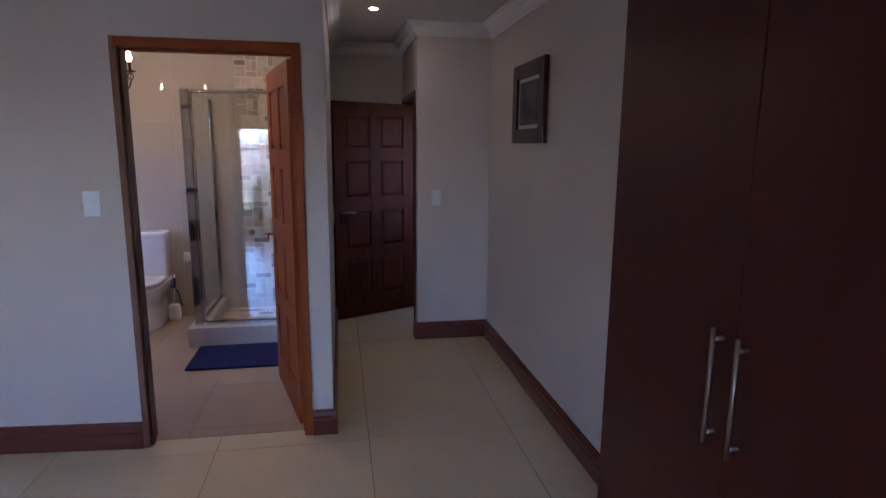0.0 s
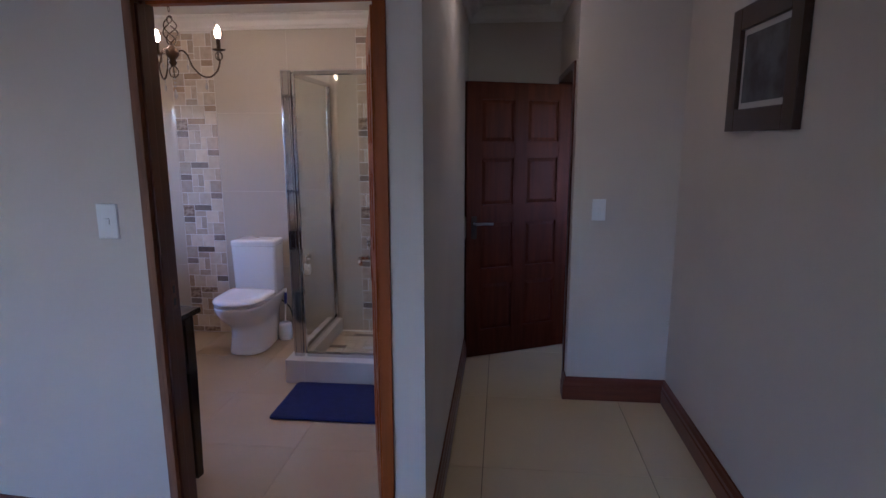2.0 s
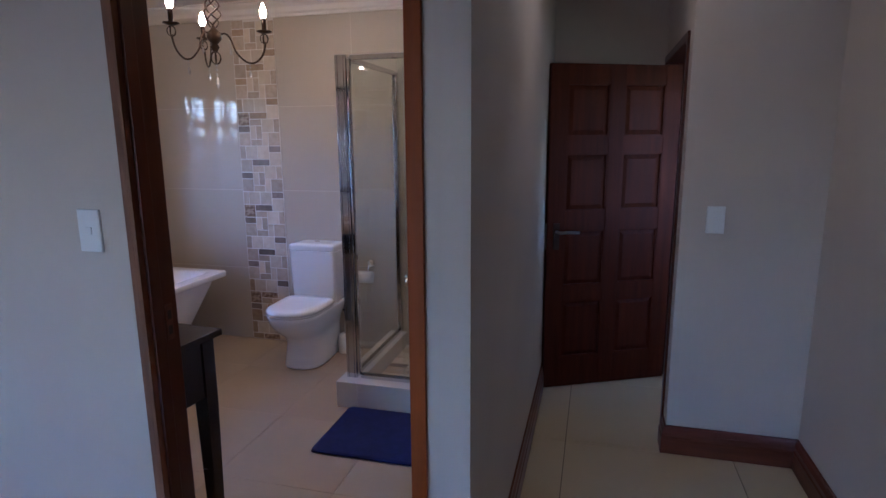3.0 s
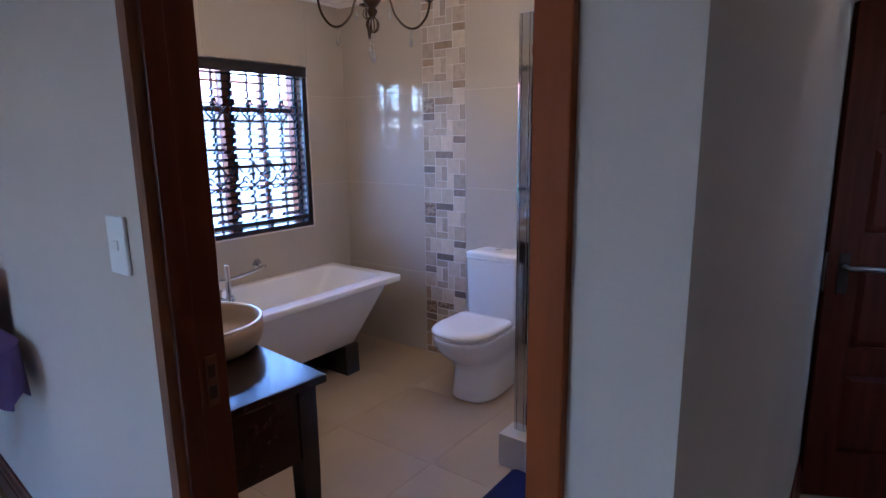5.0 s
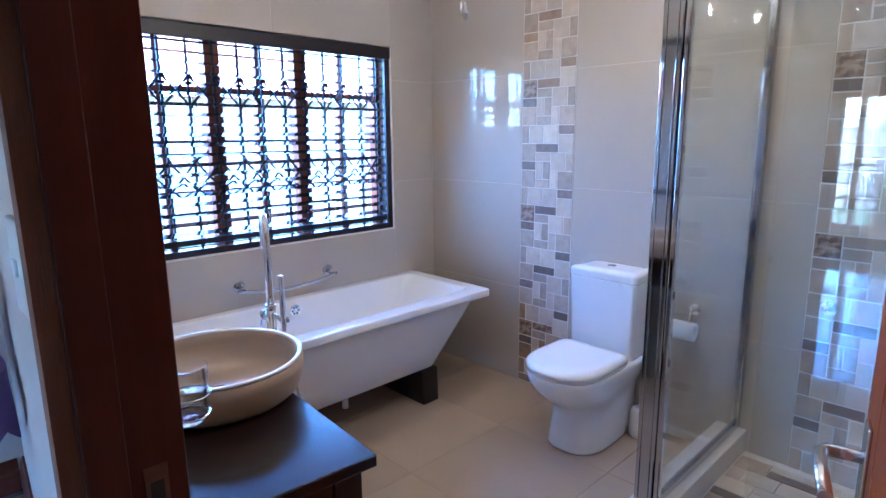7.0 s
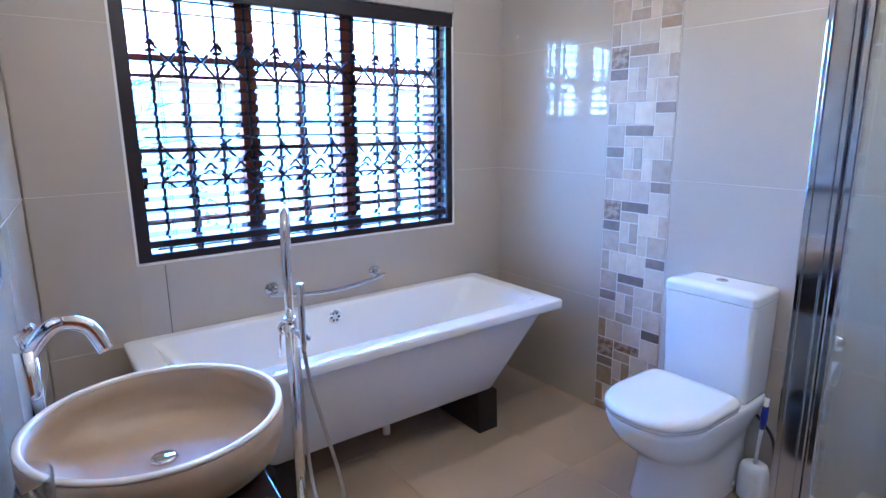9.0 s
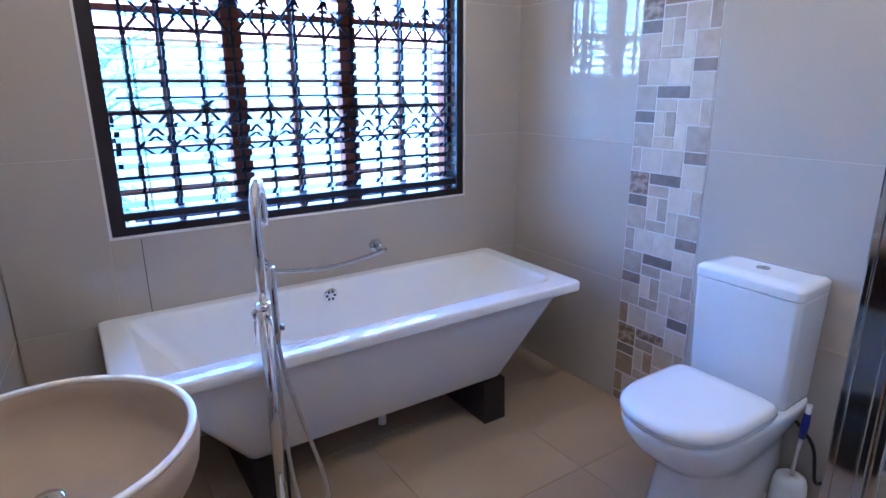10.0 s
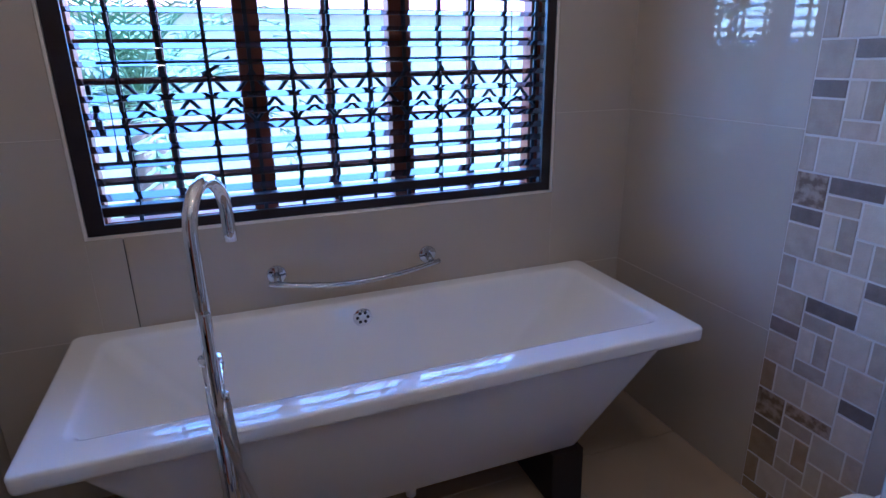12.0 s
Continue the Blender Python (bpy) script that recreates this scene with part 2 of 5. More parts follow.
def sweep(bm, pts, r, seg=10, closed=False, cap=True):
    pts = [Vector(p) for p in pts]
    n = len(pts)
    rs = r if isinstance(r, (list, tuple)) else [r] * n
    tang = []
    for i in range(n):
        a = pts[(i - 1) % n] if (closed or i > 0) else pts[i]
        c = pts[(i + 1) % n] if (closed or i < n - 1) else pts[i]
        tang.append((c - a).normalized())
    up = Vector((0, 0, 1)) if abs(tang[0].z) < 0.9 else Vector((1, 0, 0))
    u = (up - tang[0] * up.dot(tang[0])).normalized()
    rings = []
    for i in range(n):
        u = (u - tang[i] * u.dot(tang[i])).normalized()
        w = tang[i].cross(u)
        rings.append([bm.verts.new(pts[i] + (u * math.cos(k * 2 * math.pi / seg) + w * math.sin(k * 2 * math.pi / seg)) * rs[i]) for k in range(seg)])
    m = n if closed else n - 1
    for i in range(m):
        a, b = rings[i], rings[(i + 1) % n]
        for k in range(seg):
            f = bm.faces.new((a[k], a[(k + 1) % seg], b[(k + 1) % seg], b[k]))
            f.smooth = True
    if cap and not closed:
        bm.faces.new(rings[0][::-1])
        bm.faces.new(rings[-1])
    return bm


def tube(pts, r, seg=10, closed=False):
    return sweep(bmesh.new(), pts, r, seg, closed)


def lathe(bm, profile, cx=0.0, cy=0.0, seg=32, sx=1.0, sy=1.0):
    rings = []
    for r, z in profile:
        if r < 1e-6:
            rings.append([bm.verts.new((cx, cy, z))])
        else:
            rings.append([bm.verts.new((cx + r * sx * math.cos(k * 2 * math.pi / seg), cy + r * sy * math.sin(k * 2 * math.pi / seg), z)) for k in range(seg)])
    for a, b in zip(rings, rings[1:]):
        for k in range(seg):
            k2 = (k + 1) % seg
            if len(a) == 1 and len(b) == 1:
                continue
            if len(a) == 1:
                f = bm.faces.new((a[0], b[k2], b[k]))
            elif len(b) == 1:
                f = bm.faces.new((a[k], a[k2], b[0]))
            else:
                f = bm.faces.new((a[k], a[k2], b[k2], b[k]))
            f.smooth = True
    return bm


def disc_along(axis, c, r, depth, seg=24, bev=0.0):
    """A short cylinder whose axis is 'x', 'y' or 'z', from c along the axis by depth."""
    bm = bmesh.new()
    prof = [(0, 0), (r - bev, 0), (r, bev), (r, depth - bev), (r - bev, depth), (0, depth)] if bev else [(0, 0), (r, 0), (r, depth), (0, depth)]
    lathe(bm, prof, seg=seg)
    m = {"x": Matrix.Rotation(radians(90), 4, "Y"), "y": Matrix.Rotation(radians(-90), 4, "X"), "z": Matrix.Identity(4)}[axis]
    bm.transform(Matrix.Translation(c) @ m)
    return bm


def prism(bm, outline, z0, z1, smooth=False):
    lo = [bm.verts.new((x, y, z0)) for x, y in outline]
    hi = [bm.verts.new((x, y, z1)) for x, y in outline]
    n = len(outline)
    for i in range(n):
        f = bm.faces.new((lo[i], lo[(i + 1) % n], hi[(i + 1) % n], hi[i]))
        f.smooth = smooth
    bm.faces.new(lo[::-1])
    bm.faces.new(hi)
    return bm


def loft(bm, rings, cap0=True, cap1=True, smooth=True):
    vs = [[bm.verts.new(p) for p in r] for r in rings]
    n = len(rings[0])
    for a, b in zip(vs, vs[1:]):
        for k in range(n):
            f = bm.faces.new((a[k], a[(k + 1) % n], b[(k + 1) % n], b[k]))
            f.smooth = smooth
    if cap0:
        bm.faces.new(vs[0][::-1])
    if cap1:
        bm.faces.new(vs[-1])
    return bm


def rrect(x0, y0, x1, y1, r, z, n=5):
    """A rounded rectangle as points at height z."""
    out = []
    for cx, cy, a0 in ((x1 - r, y1 - r, 0), (x0 + r, y1 - r, 90), (x0 + r, y0 + r, 180), (x1 - r, y0 + r, 270)):
        for k in range(n + 1):
            a = radians(a0 + 90 * k / n)
            out.append((cx + r * math.cos(a), cy + r * math.sin(a), z))
    return out


def mesh_of(name, bm, material):
    bmesh.ops.recalc_face_normals(bm, faces=bm.faces)
    me = bpy.data.meshes.new(name)
    bm.to_mesh(me)
    bm.free()
    me.materials.append(material)
    return me


def part(name, bm, material, parent, label=""):
    ob = new(name, mesh_of(name, bm, material))
    ob.parent = parent
    if parent is not None and parent.type == "EMPTY":
        ob.matrix_parent_inverse = parent.matrix_basis.inverted()
    if label:
        tagged(ob, label)
    return ob


def thing(name, at, label, category, group="", kind=""):
    ob = new(name)
    ob.matrix_basis = Matrix.Translation(at)
    ob.empty_display_size = 0.1
    return tagged(ob, label, category, group, kind)


def struct(name, bm, material, label=""):
    return tagged(new(name, mesh_of(name, bm, material)), label, "", "", "structure")


# ---- the plan ----
XW, YN, YD, YS = -2.85, 5.57, 3.06, 3.20       # bathroom: west wall, north wall; door wall's bedroom and bathroom faces
TTW = 0.006
XE = 0.080                                       # bathroom's east face
XC = 0.195                                      # corner of the passage
XR, YNIB, XP = 1.46, 4.57, 0.87                 # bedroom's east wall, nib, passage's east wall
YP = 5.62                                       # passage's far wall
BW, BS = -2.90, -2.20                           # bedroom's west and south walls
H = 2.52
DX0, DX1, DH = -0.795, 0.080, 2.09               # bathroom doorway with its frame
WY0, WY1, WZ0, WZ1 = 3.67, 5.235, 0.885, 1.975  # bathroom window
SX0, SX1, SZ0, SZ1 = -2.25, -0.45, 0.25, 1.92   # bedroom window
PY0, PY1 = 4.72, 5.61                           # doorway in the passage's east wall

TW = Matrix.Translation((DX0, YD, 0)) @ Matrix.Rotation(radians(-4.5), 4, "Z") @ Matrix.Translation((-DX0, -YD, 0))


def turned(bm):
    """The western stretch of the door wall and what stands against it lie 4.5 degrees off square."""
    bm.transform(TW)
    return bm


struct("wall_west_bathroom", boxes((-3.08, 3.30, 0, XW, WY0, 2.6), (-3.08, WY1, 0, XW, 5.8, 2.6), (-3.08, WY0, 0, XW, WY1, WZ0), (-3.08, WY0, WZ1, XW, WY1, 2.6)), M_WGROUT, "plastered brick wall behind the bathtub")
struct("wall_north_bathroom", boxes((XW, YN, 0, XC - 0.02, 5.8, 2.6)), M_WGROUT, "brick wall behind the toilet and shower")
struct("wall_door", boxes((DX1, YD, 0, XC, YS, 2.6), (DX0, YD, DH, DX1, YS, 2.6)), M_WALL, "beige painted wall with the bathroom doorway")
YSW = 3.176                                      # bathroom face of the turned stretch
struct("wall_door_west", turned(boxes((-3.14, YD, 0, DX0, YSW, 2.6))), M_WALL, "beige painted wall beside the bathroom doorway")
struct("wall_east_bathroom", boxes((XE, YS, 0, XC, YN, 2.6)), M_WALL, "beige painted wall between bathroom and passage")
struct("wall_north_passage", boxes((XC - 0.02, YP, 0, 2.3, 5.8, 2.6), (XC - 0.02, YN, 0, XC, YP, 2.6)), M_WALL, "beige painted end wall of the passage")
struct("wall_east_passage", boxes((XP, YNIB + 0.11, 0, XP + 0.11, PY0, 2.6), (XP, PY0, 2.03, XP + 0.11, PY1, 2.6), (XP, PY1, 0, XP + 0.11, YP, 2.6)), M_WALL, "beige painted passage wall with a doorway")
struct("wall_nib", boxes((XP, YNIB, 0, 1.6, YNIB + 0.11, 2.6)), M_WALL, "beige painted short wall beside the passage")
struct("wall_east_bedroom", boxes((XR, BS, 0, 1.6, YNIB, 2.6)), M_WALL, "beige painted bedroom wall")
struct("wall_west_bedroom", boxes((BW - 0.18, BS, 0, BW, 3.32, 2.6)), M_WALL, "beige painted bedroom wall behind the ironing board")
struct("wall_south_bedroom", boxes((BW - 0.15, BS - 0.22, 0, SX0, BS, 2.6), (SX1, BS - 0.22, 0, 1.6, BS, 2.6), (SX0, BS - 0.22, 0, SX1, BS, SZ0), (SX0, BS - 0.22, SZ1, SX1, BS, 2.6)), M_WALL, "beige painted bedroom wall with a tall window")
# The south side is unseen, added to hold back daylight; its gap lets some in.
struct("wall_next_room", boxes((2.2, 4.68, 0, 2.3, YP, 2.6), (1.6, 4.57, 0, 2.3, 4.68, 1.15), (1.6, 4.57, 1.95, 2.3, 4.68, 2.6)), M_ROOM2, "cream painted wall of the next room, with an unseen side added to limit daylight")
struct("ceiling_bedroom", boxes((BW - 0.18, BS - 0.22, H, 2.3, 5.8, H + 0.1)), M_CEIL, "white painted ceiling")
struct("ceiling_bathroom", boxes((-3.08, YS - 0.02, H - 0.02, XE, 5.8, H - 0.0005)), M_CEIL, "white painted bathroom ceiling")


def cornice(name, runs, z, material=M_CORN):
    """Stepped coving along runs (x0, y0, x1, y1, nx, ny): the normal points into the room."""
    bm = bmesh.new()
    prof = ((0.0, -0.10), (0.012, -0.10), (0.014, -0.085), (0.03, -0.075), (0.045, -0.045), (0.075, -0.025), (0.085, -0.012), (0.10, -0.010), (0.10, 0.0), (0.0, 0.0))
    for x0, y0, x1, y1, nx, ny, e0, e1 in runs:
        d = Vector((x1 - x0, y1 - y0)).normalized()
        a, b = [], []
        for o, dz in prof:
            a.append(bm.verts.new((x0 + nx * o - d.x * o * e0, y0 + ny * o - d.y * o * e0, z + dz)))
            b.append(bm.verts.new((x1 + nx * o + d.x * o * e1, y1 + ny * o + d.y * o * e1, z + dz)))
        n = len(prof)
        for i in range(n):
            bm.faces.new((a[i], a[(i + 1) % n], b[(i + 1) % n], b[i]))
        bm.faces.new(a[::-1])
        bm.faces.new(b)
    return struct(name, bm, material, "white moulded plaster cornice")


cornice("cornice_bathroom", [(XW, YS, XW, YN, 1, 0, -1, -1), (XW, YN, XE, YN, 0, -1, -1, -1), (XE, YS, XE, YN, -1, 0, -1, -1), (DX0, YS, XE, YS, 0, 1, 0, -1)], H - 0.022)
cornice("cornice_bathroom", [(-3.0, YSW, DX0 + 0.006, YSW, 0, 1, 0, 0)], H - 0.022).data.transform(TW)
cornice("cornice_bedroom", [(-3.0, YD, DX0 + 0.002, YD, 0, -1, 0, 0)], H - 0.002).data.transform(TW)
cornice("cornice_bedroom", [(DX0 + 0.002, YD, XC, YD, 0, -1, 0, 1), (XC, YD, XC, YP, 1, 0, 1, -1), (XC, YP, XP, YP, 0, -1, -1, -1), (XP, YNIB, XP, YP, -1, 0, 1, -1),
                           (XP, YNIB, XR, YNIB, 0, -1, 1, -1), (XR, BS, XR, YNIB, -1, 0, -1, -1), (BW, BS, BW, 3.3, 1, 0, -1, 0), (BW, BS, XR, BS, 0, 1, -1, -1)], H - 0.002)


def skirting(name, runs):
    bm = bmesh.new()
    prof = ((0, 0.001), (0.022, 0.001), (0.022, 0.085), (0.018, 0.092), (0.018, 0.112), (0.011, 0.128), (0.008, 0.142), (0, 0.144))
    for x0, y0, x1, y1, nx, ny, e0, e1 in runs:
        d = Vector((x1 - x0, y1 - y0)).normalized()
        a = [bm.verts.new((x0 + nx * o - d.x * o * e0, y0 + ny * o - d.y * o * e0, dz)) for o, dz in prof]
        b = [bm.verts.new((x1 + nx * o + d.x * o * e1, y1 + ny * o + d.y * o * e1, dz)) for o, dz in prof]
        n = len(prof)
        for i in range(n):
            bm.faces.new((a[i], a[(i + 1) % n], b[(i + 1) % n], b[i]))
        bm.faces.new(a[::-1])
        bm.faces.new(b)
    return struct(name, bm, M_SKIRT, "dark red varnished moulded timber skirting")


skirting("baseboard_bedroom", [(-2.95, YD, DX0 - 0.002, YD, 0, -1, 0, 0)]).data.transform(TW)
skirting("baseboard_bedroom", [(DX1 + 0.002, YD, XC, YD, 0, -1, 0, 1), (BW, BS, BW, 3.2, 1, 0, -1, 0), (BW, BS, XR, BS, 0, 1, -1, -1)])
skirting("baseboard_passage", [(XC, YD, XC, YP, 1, 0, 1, -1), (XC, YP, XP, YP, 0, -1, -1, -1), (XP, YNIB, XP, PY0 - 0.05, -1, 0, 1, 0), (XP, YNIB, XR, YNIB, 0, -1, 1, -1), (XR, 1.42, XR, YNIB, -1, 0, 0, -1)])

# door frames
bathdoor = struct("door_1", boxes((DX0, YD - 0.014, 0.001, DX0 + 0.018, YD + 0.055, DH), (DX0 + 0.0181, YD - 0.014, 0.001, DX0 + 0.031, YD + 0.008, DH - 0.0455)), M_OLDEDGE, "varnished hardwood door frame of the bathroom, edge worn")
# Reveal of the same frame; its shade is painted by the darker wood.
part("jamb", boxes((DX0 + 0.018, YD + 0.0082, 0.001, DX0 + 0.040, YD + 0.052, DH - 0.06), (DX0 + 0.018, YD + 0.052, 0.001, DX0 + 0.030, YSW + 0.004, DH - 0.045), bev=0.002), M_DARKFRAME, bathdoor, "varnished jamb with its shade put into the colour")
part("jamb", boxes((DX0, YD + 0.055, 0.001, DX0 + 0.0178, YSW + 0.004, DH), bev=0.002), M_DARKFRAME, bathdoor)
part("jamb", boxes((DX1 - 0.042, YD - 0.014, 0.001, DX1, YS + 0.006, DH), (DX1 - 0.052, YD + 0.04, 0.001, DX1 - 0.0421, YD + 0.09, DH - 0.06), bev=0.002), M_MERANTI, bathdoor, "red-brown varnished jamb")
part("head", boxes((DX0 + 0.0181, YD - 0.012, DH - 0.045, DX1 - 0.0421, YS + 0.006, DH), (DX0 + 0.042, YD + 0.053, DH - 0.056, DX1 - 0.052, YD + 0.09, DH - 0.045), bev=0.002), M_MERANTI_H, bathdoor)
strike = part("strike_plate", boxes((DX0 + 0.030, 3.128, 0.955, DX0 + 0.0325, 3.156, 1.068), bev=0.001), M_BROWNPLATE, bathdoor, "dull brown metal strike plate")
part("strike_hole", boxes((DX0 + 0.0324, 3.134, 1.020, DX0 + 0.0332, 3.150, 1.048), (DX0 + 0.0324, 3.134, 0.972, DX0 + 0.0332, 3.150, 1.000)), M_BLACK, strike)

passframe = struct("door_2", boxes((XP - 0.012, PY0 - 0.045, 0.001, XP + 0.12, PY0, 2.03), bev=0.002), M_DARKFRAME, "dark hardwood door frame in the passage")
part("jamb", boxes((XP - 0.012, PY1 - 0.035, 0.001, XP + 0.12, PY1, 2.03), bev=0.002), M_DARKFRAME, passframe)
part("head", boxes((XP - 0.012, PY0 + 0.001, 1.99, XP + 0.12, PY1 - 0.036, 2.03), bev=0.002), M_DARKFRAME, passframe)


def panel_door(at, angle, width, swing_label, wood, wood_h, handle_z=1.0, name="panel_door", hgt=2.03):
    """A leaf with eight raised panels, hinged at `at`; it lies along +x from the hinge before it is turned."""
    th = 0.040
    root = thing(name, (at[0], at[1], 0), swing_label, "door")
    turn = Matrix.Translation((at[0], at[1], 0)) @ Matrix.Rotation(radians(angle), 4, "Z")

    def put(nm, bm, material, parent=root, label=""):
        bm.transform(turn)
        return part(nm, bm, material, parent, label)
    st, mid = 0.105, 0.095
    for x0, x1 in ((0.003, st), (width - st, width), ((width - mid) / 2, (width + mid) / 2)):
        put("stile", boxes((x0, 0, 0.008, x1, th, hgt), bev=0.002), wood)
    xl, xr = (st, (width - mid) / 2), ((width + mid) / 2, width - st)
    rails = ((0.008, 0.20), (0.56, 0.66), (1.00, 1.12), (1.46, 1.56), (hgt - 0.11, hgt))
    for z0, z1 in rails:
        for x0, x1 in (xl, xr):
            put("rail", boxes((x0, 0.0008, z0, x1, th - 0.0008, z1)), wood_h)
    for (za, zb) in zip(rails, rails[1:]):
        for x0, x1 in (xl, xr):
            a, b, c, d = x0, x1, za[1], zb[0]
            bm = bmesh.new()
            for s, f in ((-1, th / 2), (1, th / 2)):
                y0 = th / 2 + s * 0.004
                y1 = th / 2 + s * 0.015
                g = 0.035
                rings = [[(a, y0, c), (b, y0, c), (b, y0, d), (a, y0, d)],
                         [(a + 0.008, y0, c + 0.008), (b - 0.008, y0, c + 0.008), (b - 0.008, y0, d - 0.008), (a + 0.008, y0, d - 0.008)],
                         [(a + g, y1, c + g), (b - g, y1, c + g), (b - g, y1, d - g), (a + g, y1, d - g)]]
                loft(bm, rings, cap0=True, cap1=True, smooth=False)
                m = 0.009
                ys = th / 2 + s * (th / 2 - 0.002)
                for q in ((a, c, b, c + m), (a, d - m, b, d), (a, c + m, a + m, d - m), (b - m, c + m, b, d - m)):
                    box(bm, q[0], min(y0, ys), q[1], q[2], max(y0, ys), q[3])
            put("panel", bm, wood)
    metal = M_DULLNICKEL if wood == M_REDDOOR else M_SATIN
    for s in (-1, 1):
        ys = 0 if s < 0 else th
        hx = width - 0.055
        bm = boxes((hx - 0.02, min(ys, ys + s * 0.006), handle_z - 0.11, hx + 0.02, max(ys, ys + s * 0.006), handle_z + 0.05), bev=0.002)
        put("handle_plate", bm, M_IRON if wood == M_REDDOOR else metal, root, "dark bronzed handle plate" if wood == M_REDDOOR else "satin nickel handle plate")
        hb = tube([(hx, ys, handle_z), (hx, ys + s * 0.03, handle_z), (hx, ys + s * 0.048, handle_z), (hx - 0.012, ys + s * 0.056, handle_z), (hx - 0.06, ys + s * 0.056, handle_z + 0.002), (hx - 0.125, ys + s * 0.052, handle_z - 0.004)], 0.009, 10)
        put("lever", hb, metal, root, "satin nickel lever handle")
    for hz in (0.22, 1.80):
        put("hinge", boxes((-0.003, -0.002, hz - 0.05, 0.003, 0.030, hz + 0.05), bev=0.0005), M_SATIN, root, "pale metal butt hinge")
        put("hinge_pin", tube([(0, -0.006, hz - 0.052), (0, -0.006, hz + 0.052)], 0.006, 8), M_SATIN, root)
    put("lock_plate", boxes((width - 0.0005, 0.008, handle_z - 0.11, width + 0.0015, th - 0.008, handle_z + 0.05)), M_SATIN)
    return root


panel_door((0.041, YS - 0.015), 104.3, 0.775, "red-brown varnished panelled bathroom door, standing wide open", M_MERANTI, M_MERANTI_H, handle_z=1.015)
panel_door((0.940, 5.568), 206.5, 0.83, "dark red varnished panelled door standing ajar in the passage", M_REDDOOR, M_REDDOOR, handle_z=1.0, hgt=1.97)


def switch(at, w, h, axis, label, rockers):
    """A wall switch on a wall that faces -y."""
    x, y, z = at
    root = thing("light_switch", (x, y, z), label, "light switch", "wall switches")
    part("plate", boxes((x - w / 2, y - 0.009, z - h / 2, x + w / 2, y, z + h / 2), bev=0.003), M_PLASTW, root)
    for k in range(rockers):
        zz = z + (k - (rockers - 1) / 2) * 0.03
        part("rocker", boxes((x - 0.010, y - 0.0125, zz - 0.011, x + 0.010, y - 0.0085, zz + 0.011), bev=0.0015), M_PLASTW, root)
    return root


switch((-0.938, YD + 0.008, 1.30), 0.078, 0.125, "y", "white two-rocker light switch on the wall beside the bathroom door", 1)
switch((1.018, YNIB, 1.18), 0.078, 0.125, "y", "white light switch with three rockers on the short passage wall", 3)

# picture
pic = thing("framed_picture", (XR, 3.60, 1.865), "dark wooden picture frame with a pale mount and a dark print", "picture")
py0, py1, pz0, pz1 = 3.27, 3.88, 1.615, 2.115
part("frame", boxes((XR - 0.03, py0, pz0, XR, py0 + 0.09, pz1), (XR - 0.03, py1 - 0.09, pz0, XR, py1, pz1), (XR - 0.03, py0 + 0.09, pz0, XR, py1 - 0.09, pz0 + 0.09), (XR - 0.03, py0 + 0.09, pz1 - 0.09, XR, py1 - 0.09, pz1), bev=0.003), M_PICFRAME, pic)
part("mount", boxes((XR - 0.012, py0 + 0.085, pz0 + 0.085, XR - 0.004, py1 - 0.085, pz1 - 0.085)), M_MOUNT, pic, "pale grey picture mount")
part("print", boxes((XR - 0.014, py0 + 0.115, pz0 + 0.115, XR - 0.0125, py1 - 0.115, pz1 - 0.115)), M_PRINT, pic, "dark landscape print")

# wardrobe
wardrobe = thing("wardrobe", (1.2, 0.2, 0), "tall dark mahogany built-in wardrobe with long steel handles", "wardrobe")
WX, WYN = 0.97, 1.40
part("body", boxes((WX + 0.020, -1.70, 0.08, XR - 0.024, WYN, H - 0.11), (WX + 0.06, -1.70, 0.0, XR - 0.03, WYN - 0.02, 0.079), bev=0.001), M_WARD, wardrobe)
for k in range(6):
    y1 = WYN - k * 0.505
    d = part("door", boxes((WX, y1 - 0.502, 0.085, WX + 0.019, y1, H - 0.115), bev=0.0015), M_WARD, wardrobe)
    hy = y1 - 0.502 + 0.032 if k % 2 == 0 else y1 - 0.034
    part("handle", tube([(WX, hy, 1.05), (WX - 0.022, hy, 1.05)], 0.005, 8), M_STEEL, d)
    part("handle", tube([(WX, hy, 1.24), (WX - 0.022, hy, 1.24)], 0.005, 8), M_STEEL, d)
    part("handle_bar", tube([(WX - 0.022, hy, 1.028), (WX - 0.022, hy, 1.262)], 0.005, 12), M_DULLNICKEL, d, "long brushed steel bar handle")

# ---- floors ----
struct("floor", boxes((-3.08, BS - 0.22, -0.12, 2.3, 5.8, -0.004)), M_GROUT, "dark grouted floor bed")


